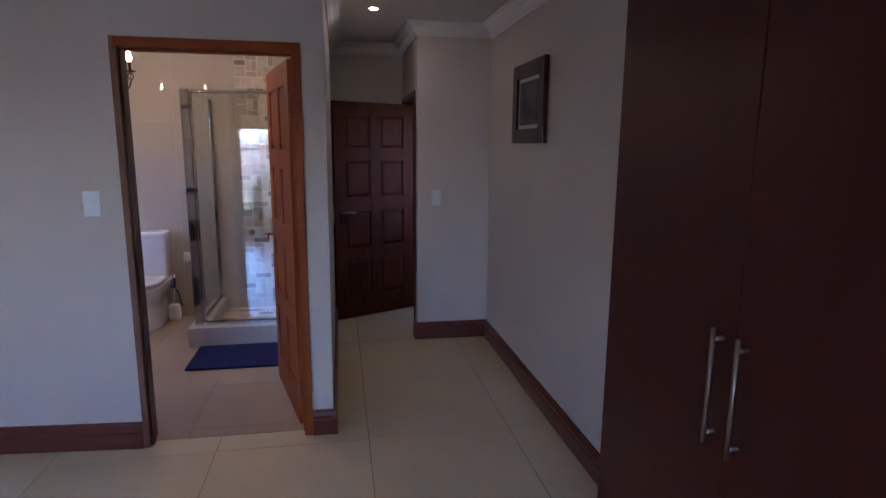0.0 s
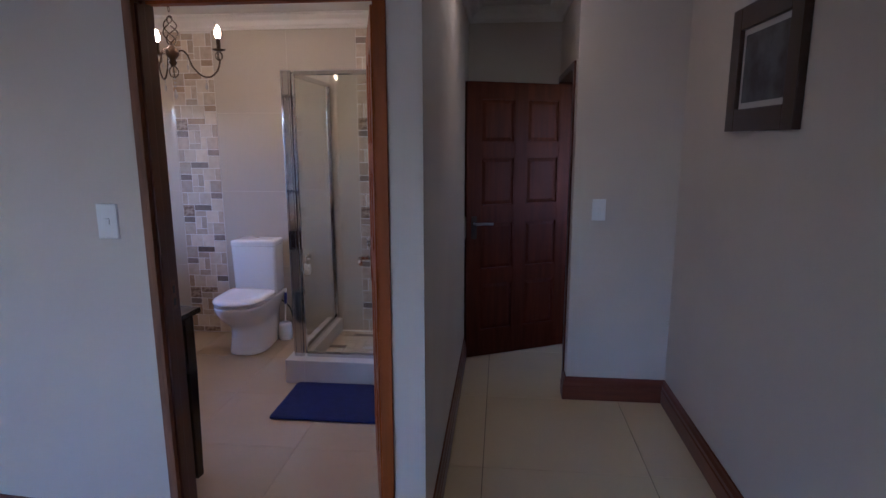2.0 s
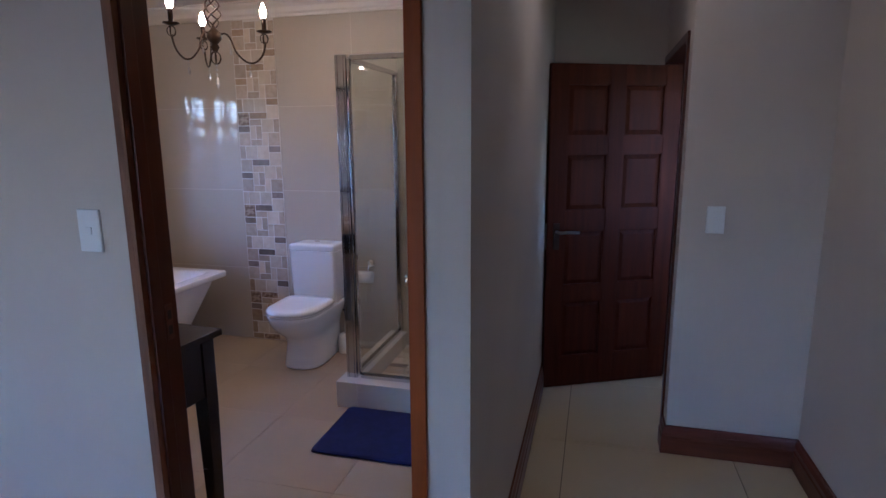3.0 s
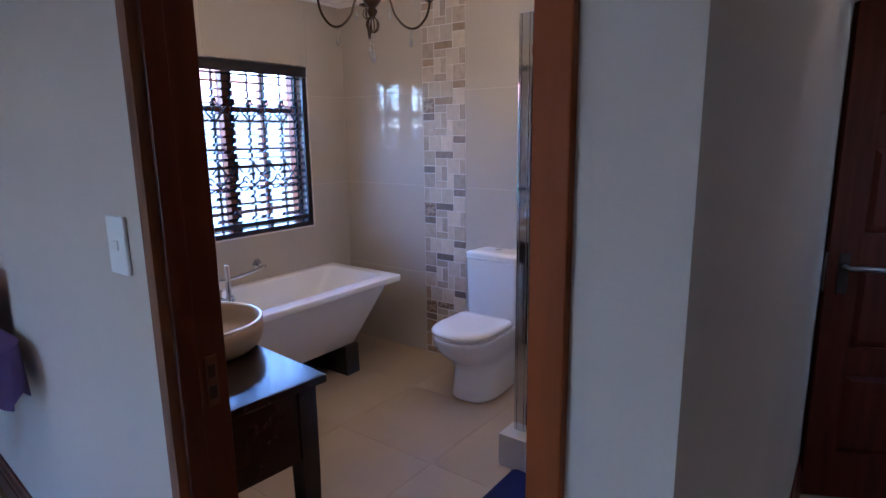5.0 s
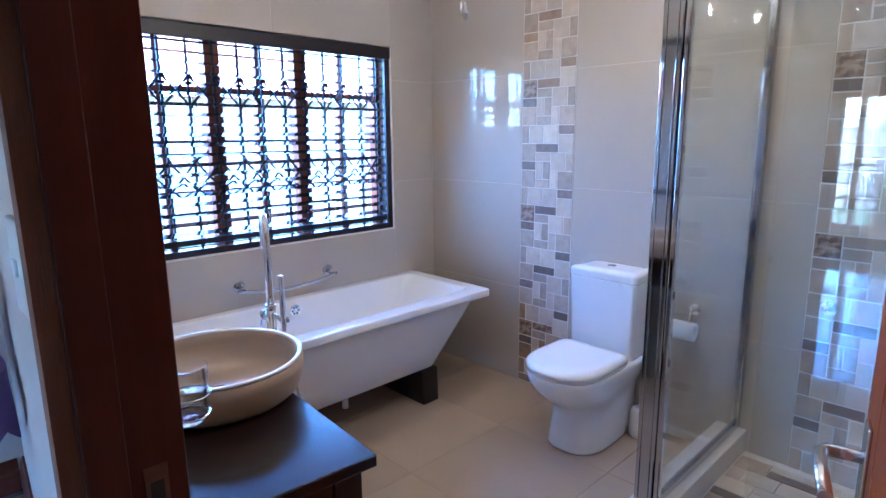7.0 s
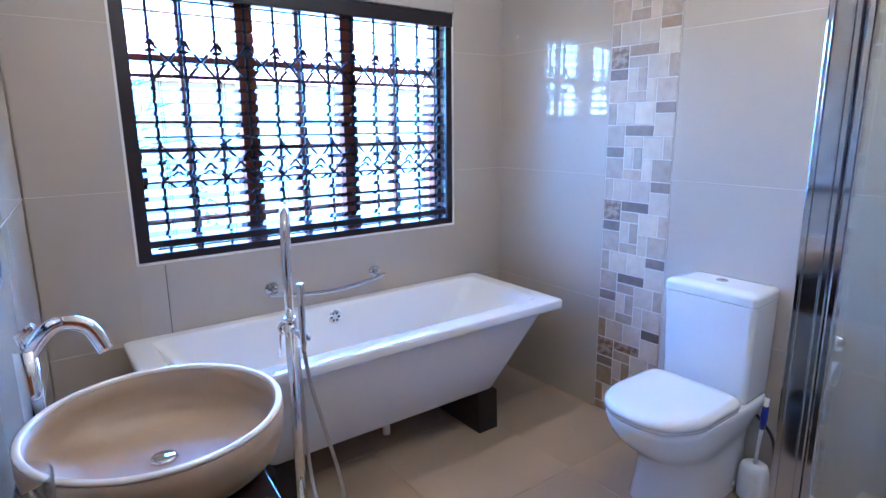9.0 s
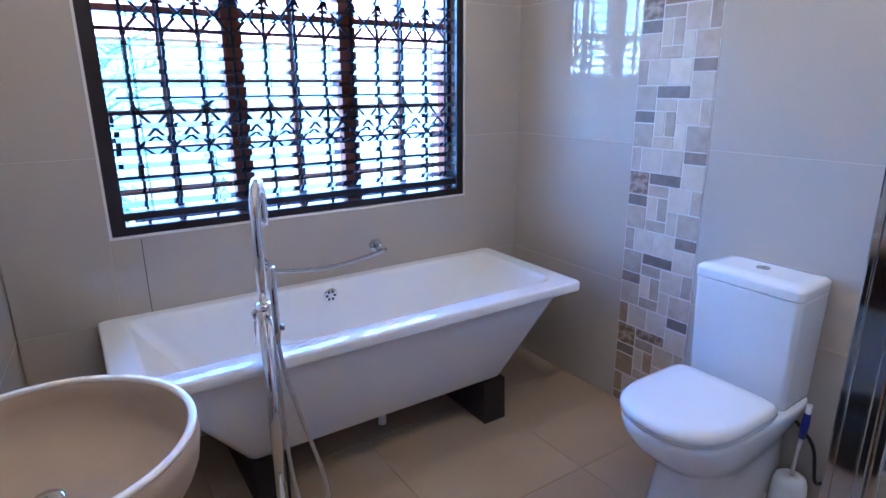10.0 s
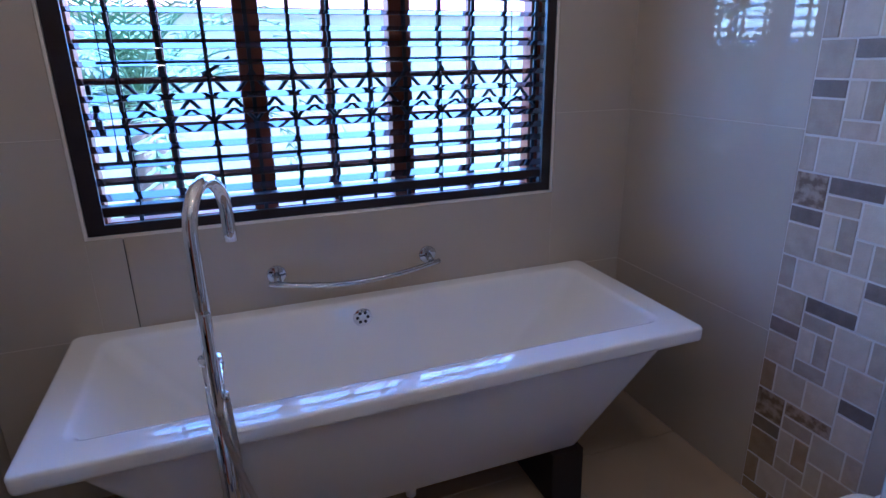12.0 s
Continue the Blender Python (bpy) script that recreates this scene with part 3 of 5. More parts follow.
def downlight(at, watts, spread=104, name="downlight", r=0.024, group="ceiling downlights"):
    x, y, z = at
    root = thing(name, at, "small round recessed downlight with a glowing warm lamp", "downlight", group)
    bm = lathe(bmesh.new(), [(r, 0.0), (r + 0.012, 0.0), (r + 0.013, -0.003), (r + 0.010, -0.006), (r, -0.004), (r, 0.0)], x, y, 24)
    bm.transform(Matrix.Translation((0, 0, z)))
    part("bezel", bm, M_CHROME, root)
    bm = lathe(bmesh.new(), [(0, -0.008), (r * 0.4, -0.007), (r - 0.006, -0.002), (r - 0.006, -0.0005), (0, -0.0005)], x, y, 20)
    bm.transform(Matrix.Translation((0, 0, z)))
    part("lamp", bm, M_LED, root, "glowing warm lamp")
    if watts:
        sp = new("downlight_beam", bpy.data.lights.new("downlight_beam", "SPOT"))
        sp.data.energy, sp.data.color, sp.data.spot_size, sp.data.spot_blend, sp.data.shadow_soft_size = watts, (1.0, 0.61, 0.29), radians(spread), 0.8, 0.006
        sp.matrix_basis = look((x, y, z - 0.012), (x, y, 0))
    return root


HB = H - 0.021
for p in ((-2.25, 3.85), (-2.25, 4.95), (-0.55, 3.85), (-0.45, 5.1), (-1.2, 5.1)):
    downlight((p[0], p[1], HB), 0.26)
for p in ((0.515, 4.195),):
    downlight((p[0], p[1], H - 0.001), 0.13, spread=78, r=0.030)
for p in ((-1.35, 1.75), (-1.35, 0.1), (0.35, -0.6)):
    downlight((p[0], p[1], H - 0.001), 0.30, spread=110, r=0.030)


# ---- bathroom window ----
def grille(y_list, z0, z1, x, rows, parent):
    for y in y_list:
        part("bar", boxes((x - 0.005, y - 0.006, z0, x + 0.005, y + 0.006, z1)), M_BAR, parent)
    for a, b in zip(y_list, y_list[1:]):
        for zc in rows:
            bm = bmesh.new()
            for s in (-1, 1):
                sweep(bm, [Vector((x + 0.009, a, zc + s * 0.072)), Vector((x + 0.009, b, zc - s * 0.072))], 0.0062, 4)
            part("cross", bm, M_BAR, parent, "black crossed bars")
            part("gusset", loft(bmesh.new(), [[(x + q, a - 0.020, zc + 0.058), (x + q, a + 0.020, zc + 0.058), (x + q, a, zc + 0.092)] for q in (0.0155, 0.0185)], smooth=False), M_BAR, parent)
            part("clip", boxes((x + 0.0052, a - 0.010, zc - 0.080, x + 0.012, a + 0.010, zc - 0.066)), M_BAR, parent)
    for zc in (z0 + 0.03, (z0 + z1) / 2, z1 - 0.03):
        part("crossbar", boxes((x - 0.009, y_list[0] - 0.05, zc - 0.004, x - 0.0055, y_list[-1] + 0.04, zc + 0.004)), M_BAR, parent)


FX = -2.985
win = struct("window_1", boxes((FX - 0.03, WY0, WZ0, FX + 0.03, WY0 + 0.05, WZ1), (FX - 0.03, WY1 - 0.05, WZ0, FX + 0.03, WY1, WZ1), (FX - 0.03, WY0 + 0.05, WZ0, FX + 0.03, WY1 - 0.05, WZ0 + 0.022), (FX - 0.03, WY0 + 0.05, WZ1 - 0.05, FX + 0.03, WY1 - 0.05, WZ1), bev=0.002), M_WINWOOD, "hardwood casement window with three lights above the bathtub")
for ym in (4.197, 4.685):
    part("mullion", boxes((FX - 0.03, ym - 0.038, WZ0 + 0.022, FX + 0.03, ym + 0.038, WZ1 - 0.05), bev=0.002), M_WINWOOD, win)
for a, b in ((WY0 + 0.05, 4.159), (4.235, 4.647), (4.723, WY1 - 0.05)):
    m = (a + b) / 2
    part("glazing_bar", boxes((FX - 0.012, m - 0.011, WZ0 + 0.022, FX + 0.012, m + 0.011, WZ1 - 0.05)), M_WINWOOD, win)
    for zz, hh in ((1.685, 0.015), (1.43, 0.014), (1.185, 0.014)):
        part("glazing_bar", boxes((FX - 0.011, a, zz - hh, FX + 0.011, b, zz + hh)), M_WINWOOD, win)
    pane = part("pane", boxes((FX - 0.002, a, WZ0 + 0.022, FX + 0.002, b, WZ1 - 0.05)), M_GLASS, win, "clear window glass")
    pane.visible_shadow = False
part("casement_stay", boxes((FX + 0.030, 3.735, 1.29, FX + 0.055, 3.748, 1.33), (FX + 0.030, 3.742, 1.19, FX + 0.050, 3.760, 1.262), bev=0.002), M_BAR, win, "black casement fastener")
part("casement_stay", tube([(FX + 0.055, 4.050, 1.340), (FX + 0.055, 4.085, 1.358), (FX + 0.055, 4.135, 1.392)], [0.008, 0.006, 0.005], 8), M_BAR, win, "black peg stay")
reveal = struct("window_reveal", boxes((-3.07, WY0, WZ0 - 0.002, XW + 0.004, WY0 + 0.008, WZ1), (-3.07, WY1 - 0.008, WZ0, XW + 0.004, WY1, WZ1), (-3.07, WY0 + 0.008, WZ0 - 0.002, XW + 0.004, WY1 - 0.008, WZ0 + 0.008), (-3.07, WY0 + 0.008, WZ1 - 0.008, XW + 0.004, WY1 - 0.008, WZ1)), M_CORN, "pale tile edge trim round the window opening")
bars = thing("burglar_bars", (-2.94, WY0, WZ0), "black steel burglar bars with crossed scrollwork inside the bathroom window", "burglar bars")
grille([3.817 + 0.1255 * k - 0.1255 for k in range(1, 12)] + [5.197], WZ0 + 0.008, WZ1 - 0.008, -2.943, (1.675, 1.27), bars)

blind = thing("venetian_blind", (-2.885, (WY0 + WY1) / 2, WZ1), "dark wooden venetian blind, lowered with its slats open", "blind")
BY0, BY1 = WY0 + 0.012, WY1 - 0.012
part("head_rail", boxes((-2.915, BY0, WZ1 - 0.06, -2.868, BY1, WZ1 - 0.009), bev=0.002), M_BLINDRAIL, blind)
part("valance", boxes((-2.866, BY0 - 0.008, WZ1 - 0.070, -2.846, BY1 + 0.010, WZ1 + 0.002), bev=0.003), M_BLINDRAIL, blind, "dark wooden valance")
part("bottom_rail", boxes((-2.912, BY0, 0.944, -2.862, BY1, 0.974), bev=0.003), M_BLINDRAIL, blind)
# Added dark strips stand in for shade on the stile and reveal.
part("side_frame", boxes((-2.866, BY0 - 0.002, WZ0 + 0.009, -2.850, BY0 + 0.046, WZ1 - 0.072)), M_BLINDRAIL, blind, "dark strip added for the shade on the window stile")
part("side_frame", boxes((-2.866, BY1 - 0.034, WZ0 + 0.009, -2.850, BY1 + 0.002, WZ1 - 0.072)), M_BLINDRAIL, blind)
part("sill_frame", boxes((-2.868, BY0, WZ0 + 0.009, -2.850, BY1, WZ0 + 0.040), bev=0.002), M_BLINDRAIL, blind, "dark sill board")
slat_bm = bmesh.new()
pts = [(-0.0205, 0.0007), (-0.020, 0.0011), (0.020, 0.0011), (0.0205, 0.0007), (0.0205, -0.0007), (0.020, -0.0011), (-0.020, -0.0011), (-0.0205, -0.0007)]
A = [slat_bm.verts.new((px, BY0 + 0.004, pz)) for px, pz in pts]
B = [slat_bm.verts.new((px, BY1 - 0.004, pz)) for px, pz in pts]
for i in range(len(pts)):
    slat_bm.faces.new((A[i], A[(i + 1) % len(pts)], B[(i + 1) % len(pts)], B[i]))
slat_bm.faces.new(A[::-1]); slat_bm.faces.new(B)
slat_mesh = mesh_of("slat", slat_bm, M_BLIND)
nslat = 20
for k in range(nslat):
    s = new("slat", slat_mesh)
    s.parent = blind
    s.matrix_parent_inverse = blind.matrix_basis.inverted()
    s.matrix_basis = Matrix.Translation((-2.888, 0, 0.998 + k * 0.0472)) @ Matrix.Rotation(radians(21.5 + 0.8 * math.sin(k * 2.1)), 4, "Y")
for yy in (3.83, 4.07, 4.31, 4.56, 4.80, 5.06):
    bm = bmesh.new()
    for dx in (-0.020, 0.020):
        sweep(bm, [(-2.888 + dx, yy, 0.955), (-2.888 + dx, yy, WZ1 - 0.06)], 0.0016, 5)
    for k in range(nslat):
        sweep(bm, [(-2.907, yy, 0.9945 + k * 0.0472 + 0.0088), (-2.869, yy, 0.9945 + k * 0.0472 - 0.0088)], 0.0007, 4)
    part("ladder_cord", bm, M_CORD, blind, "thin dark ladder cord")
part("pull_cord", tube([(-2.856, 3.80, WZ1 - 0.07), (-2.853, 3.80, 1.15)], 0.0015, 5), M_CORD, blind, "thin pull cord")
part("tassel", lathe(bmesh.new(), [(0, 1.155), (0.004, 1.15), (0.008, 1.12), (0.009, 1.105), (0, 1.104)], -2.853, 3.80, 10), M_BLIND, blind)


# ---- bathtub ----
def make_tub():
    root = thing("bathtub", (-2.51, 4.48, 0), "white rectangular freestanding bathtub with sloping sides on black wooden blocks", "bathtub")
    x0, x1, y0, y1, zt = XW + 0.006, -2.165, 3.585, 5.378, 0.594
    zr = zt - 0.045
    rings = [rrect(-2.74, 3.95, -2.285, 5.02, 0.03, 0.192),
             rrect(-2.735, 3.94, -2.275, 5.035, 0.035, 0.20),
             rrect(x0 + 0.03, y0 + 0.10, x1 - 0.045, y1 - 0.10, 0.05, zr - 0.03),
             rrect(x0 + 0.028, y0 + 0.085, x1 - 0.04, y1 - 0.085, 0.05, zr)]
    body = part("body", loft(bmesh.new(), rings, True, False), M_ACRYL, root)
    r = [rrect(x0 + 0.01, y0 + 0.01, x1 - 0.01, y1 - 0.01, 0.02, zr),
         rrect(x0 + 0.001, y0 + 0.001, x1 - 0.001, y1 - 0.001, 0.025, zr + 0.004),
         rrect(x0, y0, x1, y1, 0.025, zr + 0.012),
         rrect(x0, y0, x1, y1, 0.025, zt - 0.008),
         rrect(x0 + 0.003, y0 + 0.003, x1 - 0.003, y1 - 0.003, 0.025, zt - 0.002),
         rrect(x0 + 0.010, y0 + 0.010, x1 - 0.010, y1 - 0.010, 0.025, zt),
         rrect(x0 + 0.013, y0 + 0.013, x1 - 0.013, y1 - 0.013, 0.025, zt + 0.0003),
         rrect(x0 + 0.028, y0 + 0.032, x1 - 0.032, y1 - 0.032, 0.032, zt + 0.0014),
         rrect(x0 + 0.045, y0 + 0.055, x1 - 0.055, y1 - 0.055, 0.040, zt + 0.0021),
         rrect(x0 + 0.062, y0 + 0.082, x1 - 0.082, y1 - 0.082, 0.045, zt + 0.0021),
         rrect(x0 + 0.065, y0 + 0.085, x1 - 0.085, y1 - 0.085, 0.045, zt + 0.0018),
         rrect(x0 + 0.073, y0 + 0.093, x1 - 0.093, y1 - 0.093, 0.045, zt - 0.001),
         rrect(x0 + 0.080, y0 + 0.102, x1 - 0.100, y1 - 0.102, 0.05, zt - 0.014),
         rrect(x0 + 0.095, y0 + 0.235, x1 - 0.125, y1 - 0.235, 0.06, zt - 0.20),
         rrect(x0 + 0.125, y0 + 0.355, x1 - 0.150, y1 - 0.355, 0.08, zt - 0.335),
         rrect(x0 + 0.150, y0 + 0.39, x1 - 0.18, y1 - 0.39, 0.09, zt - 0.365),
         rrect(x0 + 0.20, y0 + 0.44, x1 - 0.22, y1 - 0.44, 0.08, zt - 0.370)]
    part("rim_and_bowl", loft(bmesh.new(), r, False, True), M_ACRYL, root)
    for ya, yb in ((3.955, 4.065), (4.925, 5.035)):
        bm = bmesh.new()
        loft(bm, [[(-2.78, ya, 0), (-2.255, ya, 0), (-2.255, yb, 0), (-2.78, yb, 0)], [(-2.78, ya, 0.191), (-2.262, ya, 0.191), (-2.262, yb, 0.191), (-2.78, yb, 0.191)]], smooth=False)
        part("support_block", bm, M_BLOCK, root, "black wooden support block")
    part("drain_pipe", disc_along("z", (-2.37, 4.49, 0.10), 0.016, 0.095), M_PLASTW, root, "white plastic waste pipe")
    ov = part("overflow", disc_along("x", (XW + 0.0935, 4.455, 0.540), 0.033, 0.006, 24, 0.002), M_CHROME, root, "round chrome overflow grille")
    bm = bmesh.new()
    for k in range(6):
        a = k * math.pi / 3
        g = disc_along("x", (XW + 0.0992, 4.455 + 0.018 * math.cos(a), 0.540 + 0.018 * math.sin(a)), 0.006, 0.001, 8)
        me = bpy.data.meshes.new("t"); g.to_mesh(me); bm.from_mesh(me); g.free(); bpy.data.meshes.remove(me)
    part("grille_hole", bm, M_BLACK, ov)
    return root


make_tub()


def arc(c, r, a0, a1, plane, n=14):
    out = []
    for k in range(n + 1):
        a = radians(a0 + (a1 - a0) * k / n)
        d = [0, 0, 0]
        d[plane[0]], d[plane[1]] = r * math.cos(a), r * math.sin(a)
        out.append((c[0] + d[0], c[1] + d[1], c[2] + d[2]))
    return out


# freestanding bath mixer
fx, fy = -2.14, 4.003
fau = thing("bath_mixer", (fx, fy, 0), "tall chrome freestanding bath mixer with a hand shower and hoses", "bath mixer")
part("base_flange", lathe(bmesh.new(), [(0, 0.0), (0.062, 0.0), (0.062, 0.006), (0.055, 0.012), (0.03, 0.014), (0, 0.014)], fx, fy, 32), M_CHROME, fau)
part("column", tube([(fx, fy, 0.012), (fx, fy, 0.79)], 0.0195, 24), M_CHROME, fau)
part("collar", lathe(bmesh.new(), [(0, 0.787), (0.0245, 0.787), (0.0245, 0.798), (0.015, 0.802), (0, 0.802)], fx, fy, 28), M_CHROME, fau)
dxs, dys = -0.92, 0.39
pts = [(fx, fy, 0.795), (fx, fy, 0.95), (fx, fy, 1.04)]
for k in range(19):
    a = math.pi * k / 18
    rr_ = 0.088 * (1 - math.cos(a))
    pts.append((fx + dxs * rr_, fy + dys * rr_, 1.055 + 0.093 * math.sin(a)))
pts += [(fx + dxs * 0.178, fy + dys * 0.178, 1.02), (fx + dxs * 0.180, fy + dys * 0.180, 0.995)]
part("spout", tube(pts, 0.0145, 18), M_CHROME, fau, "curved chrome swan-neck spout")
part("mixer_body", disc_along("x", (fx - 0.048, fy, 0.745), 0.019, 0.062, 24, 0.003), M_CHROME, fau)
lev = part("lever", tube([(fx - 0.055, fy - 0.012, 0.748), (fx - 0.062, fy - 0.016, 0.70), (fx - 0.062, fy - 0.018, 0.645)], 0.0045, 10), M_CHROME, fau)
part("control_knob", disc_along("x", (fx - 0.062, fy, 0.745), 0.024, 0.014, 28, 0.004), M_CHROME, fau)
part("hand_shower", tube([(fx + 0.085, fy + 0.008, 0.932), (fx + 0.085, fy + 0.008, 0.928), (fx + 0.085, fy + 0.008, 0.74), (fx + 0.085, fy + 0.008, 0.70)], [0.0095, 0.0115, 0.0115, 0.007], 16), M_CHROME, fau, "slim chrome stick hand shower")
part("shower_holder", tube([(fx, fy, 0.762), (fx + 0.045, fy + 0.004, 0.754), (fx + 0.088, fy + 0.008, 0.75)], 0.010, 12), M_CHROME, fau)
part("holder_knob", disc_along("y", (fx + 0.085, fy + 0.020, 0.748), 0.012, 0.010, 18, 0.003), M_CHROME, fau)
hose = [(fx + 0.085, fy + 0.008, 0.705), (fx + 0.083, fy + 0.022, 0.60), (fx + 0.072, fy + 0.065, 0.42), (fx + 0.05, fy + 0.12, 0.22), (fx + 0.055, fy + 0.135, 0.10), (fx + 0.035, fy + 0.11, 0.045), (fx + 0.012, fy + 0.06, 0.07), (fx + 0.002, fy + 0.035, 0.25), (fx - 0.002, fy + 0.026, 0.50), (fx - 0.002, fy + 0.02, 0.69)]


def smooth_path(p, n=8):
    out = []
    q = [Vector(a) for a in ([p[0]] + list(p) + [p[-1]])]
    for i in range(1, len(q) - 2):
        for k in range(n):
            t = k / n
            a, b, c, d = q[i - 1], q[i], q[i + 1], q[i + 2]
            out.append(0.5 * ((2 * b) + (c - a) * t + (2 * a - 5 * b + 4 * c - d) * t * t + (3 * b - a - 3 * c + d) * t ** 3))
    out.append(q[-2])
    return out


sp = smooth_path(hose, 12)
part("hose", tube(sp, [0.0062 if k % 2 else 0.0072 for k in range(len(sp))], 10), M_STEEL, fau, "flexible ribbed steel hose")

# grab rail
rail = thing("towel_rail", (XW, 4.46, 0.70), "curved chrome towel rail on the tiled wall above the bathtub", "towel rail")
for yy in (4.195, 4.725):
    part("flange", disc_along("x", (XW, yy, 0.703), 0.032, 0.012, 28, 0.003), M_FRAMECHROME, rail)
    part("post", tube([(XW + 0.005, yy, 0.703), (XW + 0.055, yy, 0.690)], 0.012, 14), M_FRAMECHROME, rail)
n = 20
part("rail", tube([(XW + 0.055 + 0.02 * math.sin(math.pi * k / n), 4.165 + 0.59 * k / n, 0.690 - 0.028 * math.sin(math.pi * k / n)) for k in range(n + 1)], 0.0095, 14), M_FRAMECHROME, rail)


# ---- toilet ----
def make_toilet():
    cx, yk = -1.452, YN - 0.012
    root = thing("toilet", (cx, 5.2, 0), "white close-coupled ceramic toilet with its lid closed", "toilet")

    def dee(z, yf, yb, w, wb=None, front=2.3, n=48):
        """D-like outline: round at the front, straight at the sides, square at the back."""
        out = []
        wb = wb or w
        ym = yf + min(0.21, (yb - yf) * 0.5)
        for k in range(n):
            a = 2 * math.pi * k / n
            c, s = math.cos(a), math.sin(a)
            if s < 0:
                out.append((cx + w * math.copysign(abs(c) ** (2 / front), c), ym - (ym - yf) * abs(s) ** (2 / front), z))
            else:
                u = abs(s) ** 0.22
                out.append((cx + (w + (wb - w) * u) * math.copysign(abs(c) ** 0.22, c), ym + (yb - ym) * u, z))
        return out
    rings = [dee(0.0, 5.068, yk, 0.142, 0.125, 2.8), dee(0.012, 5.064, yk, 0.144, 0.126, 2.8), dee(0.08, 5.076, yk, 0.137, 0.122, 2.7), dee(0.17, 5.080, yk, 0.131, 0.120, 2.6),
             dee(0.205, 5.066, yk, 0.135, 0.122, 2.5), dee(0.235, 5.035, yk, 0.146, 0.128, 2.4), dee(0.27, 4.990, yk, 0.163, 0.140, 2.35), dee(0.31, 4.950, yk, 0.176, 0.158), dee(0.35, 4.925, yk, 0.183, 0.176),
             dee(0.378, 4.915, yk, 0.186, 0.186), dee(0.394, 4.914, yk, 0.186, 0.188), dee(0.400, 4.920, yk - 0.004, 0.181, 0.184)]
    part("bowl", loft(bmesh.new(), rings), M_CERAM, root)
    yb = 5.335
    part("seat", loft(bmesh.new(), [dee(0.401, 4.917, yb, 0.181), dee(0.404, 4.912, yb + 0.003, 0.185), dee(0.412, 4.912, yb + 0.003, 0.185), dee(0.415, 4.917, yb, 0.181)]), M_CERAM, root)
    part("lid", loft(bmesh.new(), [dee(0.4165, 4.912, yb, 0.185), dee(0.419, 4.905, yb + 0.004, 0.190), dee(0.436, 4.907, yb + 0.003, 0.188), dee(0.446, 4.917, yb - 0.004, 0.178), dee(0.451, 4.940, yb - 0.016, 0.160), dee(0.453, 4.99, yb - 0.05, 0.12)]), M_CERAM, root, "closed white lid")
    for s in (-1, 1):
        part("hinge", disc_along("x", (cx + s * 0.08 - 0.02, 5.348, 0.411), 0.011, 0.04, 14), M_PLASTW, root)
    x0, x1, yc = cx - 0.178, cx + 0.182, YN - 0.010

    def tapered(bm):
        for v in bm.verts:
            v.co.x = cx + (v.co.x - cx) * (1 - 0.05 * max(0.0, v.co.y - 5.37) / 0.19)
        return bm
    part("cistern", tapered(loft(bmesh.new(), [rrect(x0 + 0.012, 5.368, x1 - 0.012, yc, 0.022, 0.4005), rrect(x0 + 0.010, 5.364, x1 - 0.010, yc, 0.022, 0.41), rrect(x0 + 0.0025, 5.3525, x1 - 0.0025, yc, 0.022, 0.765), rrect(x0 + 0.002, 5.352, x1 - 0.002, yc, 0.022, 0.773), rrect(x0 + 0.004, 5.354, x1 - 0.004, yc, 0.022, 0.775)])), M_CERAM, root)
    part("cistern_lid", tapered(loft(bmesh.new(), [rrect(x0 + 0.002, 5.351, x1 - 0.002, yc, 0.022, 0.7775), rrect(x0, 5.349, x1, yc, 0.022, 0.780), rrect(x0, 5.349, x1, yc, 0.022, 0.7812), rrect(x0, 5.349, x1, yc, 0.022, 0.8048), rrect(x0, 5.349, x1, yc, 0.022, 0.806), rrect(x0 + 0.004, 5.353, x1 - 0.004, yc - 0.002, 0.022, 0.815), rrect(x0 + 0.014, 5.363, x1 - 0.014, yc - 0.010, 0.022, 0.821), rrect(x0 + 0.05, 5.395, x1 - 0.05, yc - 0.04, 0.022, 0.824)])), M_CERAM, root)
    b = part("flush_button", disc_along("z", (cx, 5.455, 0.8235), 0.022, 0.006, 28, 0.002), M_CHROME, root, "round chrome flush button")
    part("button_split", boxes((cx - 0.0008, 5.436, 0.8292, cx + 0.0008, 5.474, 0.8300)), M_BLACK, b)
    for s in (-1, 1):
        part("screw_cap", disc_along("x", (cx + s * 0.1385 - 0.002, 5.42, 0.045), 0.010, 0.004, 14, 0.001), M_PLASTW, root)
    hs = tube(smooth_path([(cx + 0.12, 5.535, 0.32), (cx + 0.21, 5.53, 0.24), (cx + 0.235, 5.53, 0.12), (cx + 0.245, YN - 0.006, 0.10)], 6), 0.006, 8)
    part("supply_hose", hs, M_BLACK, root, "thin dark flexible supply hose")
    return root


make_toilet()

# toilet brush
tb = thing("toilet_brush", (-1.262, 5.46, 0), "white toilet brush with a blue grip in a round white holder", "toilet brush")
part("holder", lathe(bmesh.new(), [(0, 0.0), (0.048, 0.0), (0.053, 0.006), (0.055, 0.05), (0.052, 0.115), (0.046, 0.135), (0.036, 0.142), (0.012, 0.145), (0.012, 0.140), (0, 0.14)], -1.262, 5.46, 28), M_PLASTW, tb)
part("handle", tube([(-1.262, 5.46, 0.14), (-1.255, 5.458, 0.24), (-1.247, 5.455, 0.32), (-1.242, 5.453, 0.42)], [0.006, 0.006, 0.008, 0.009], 12), M_PLASTW, tb)
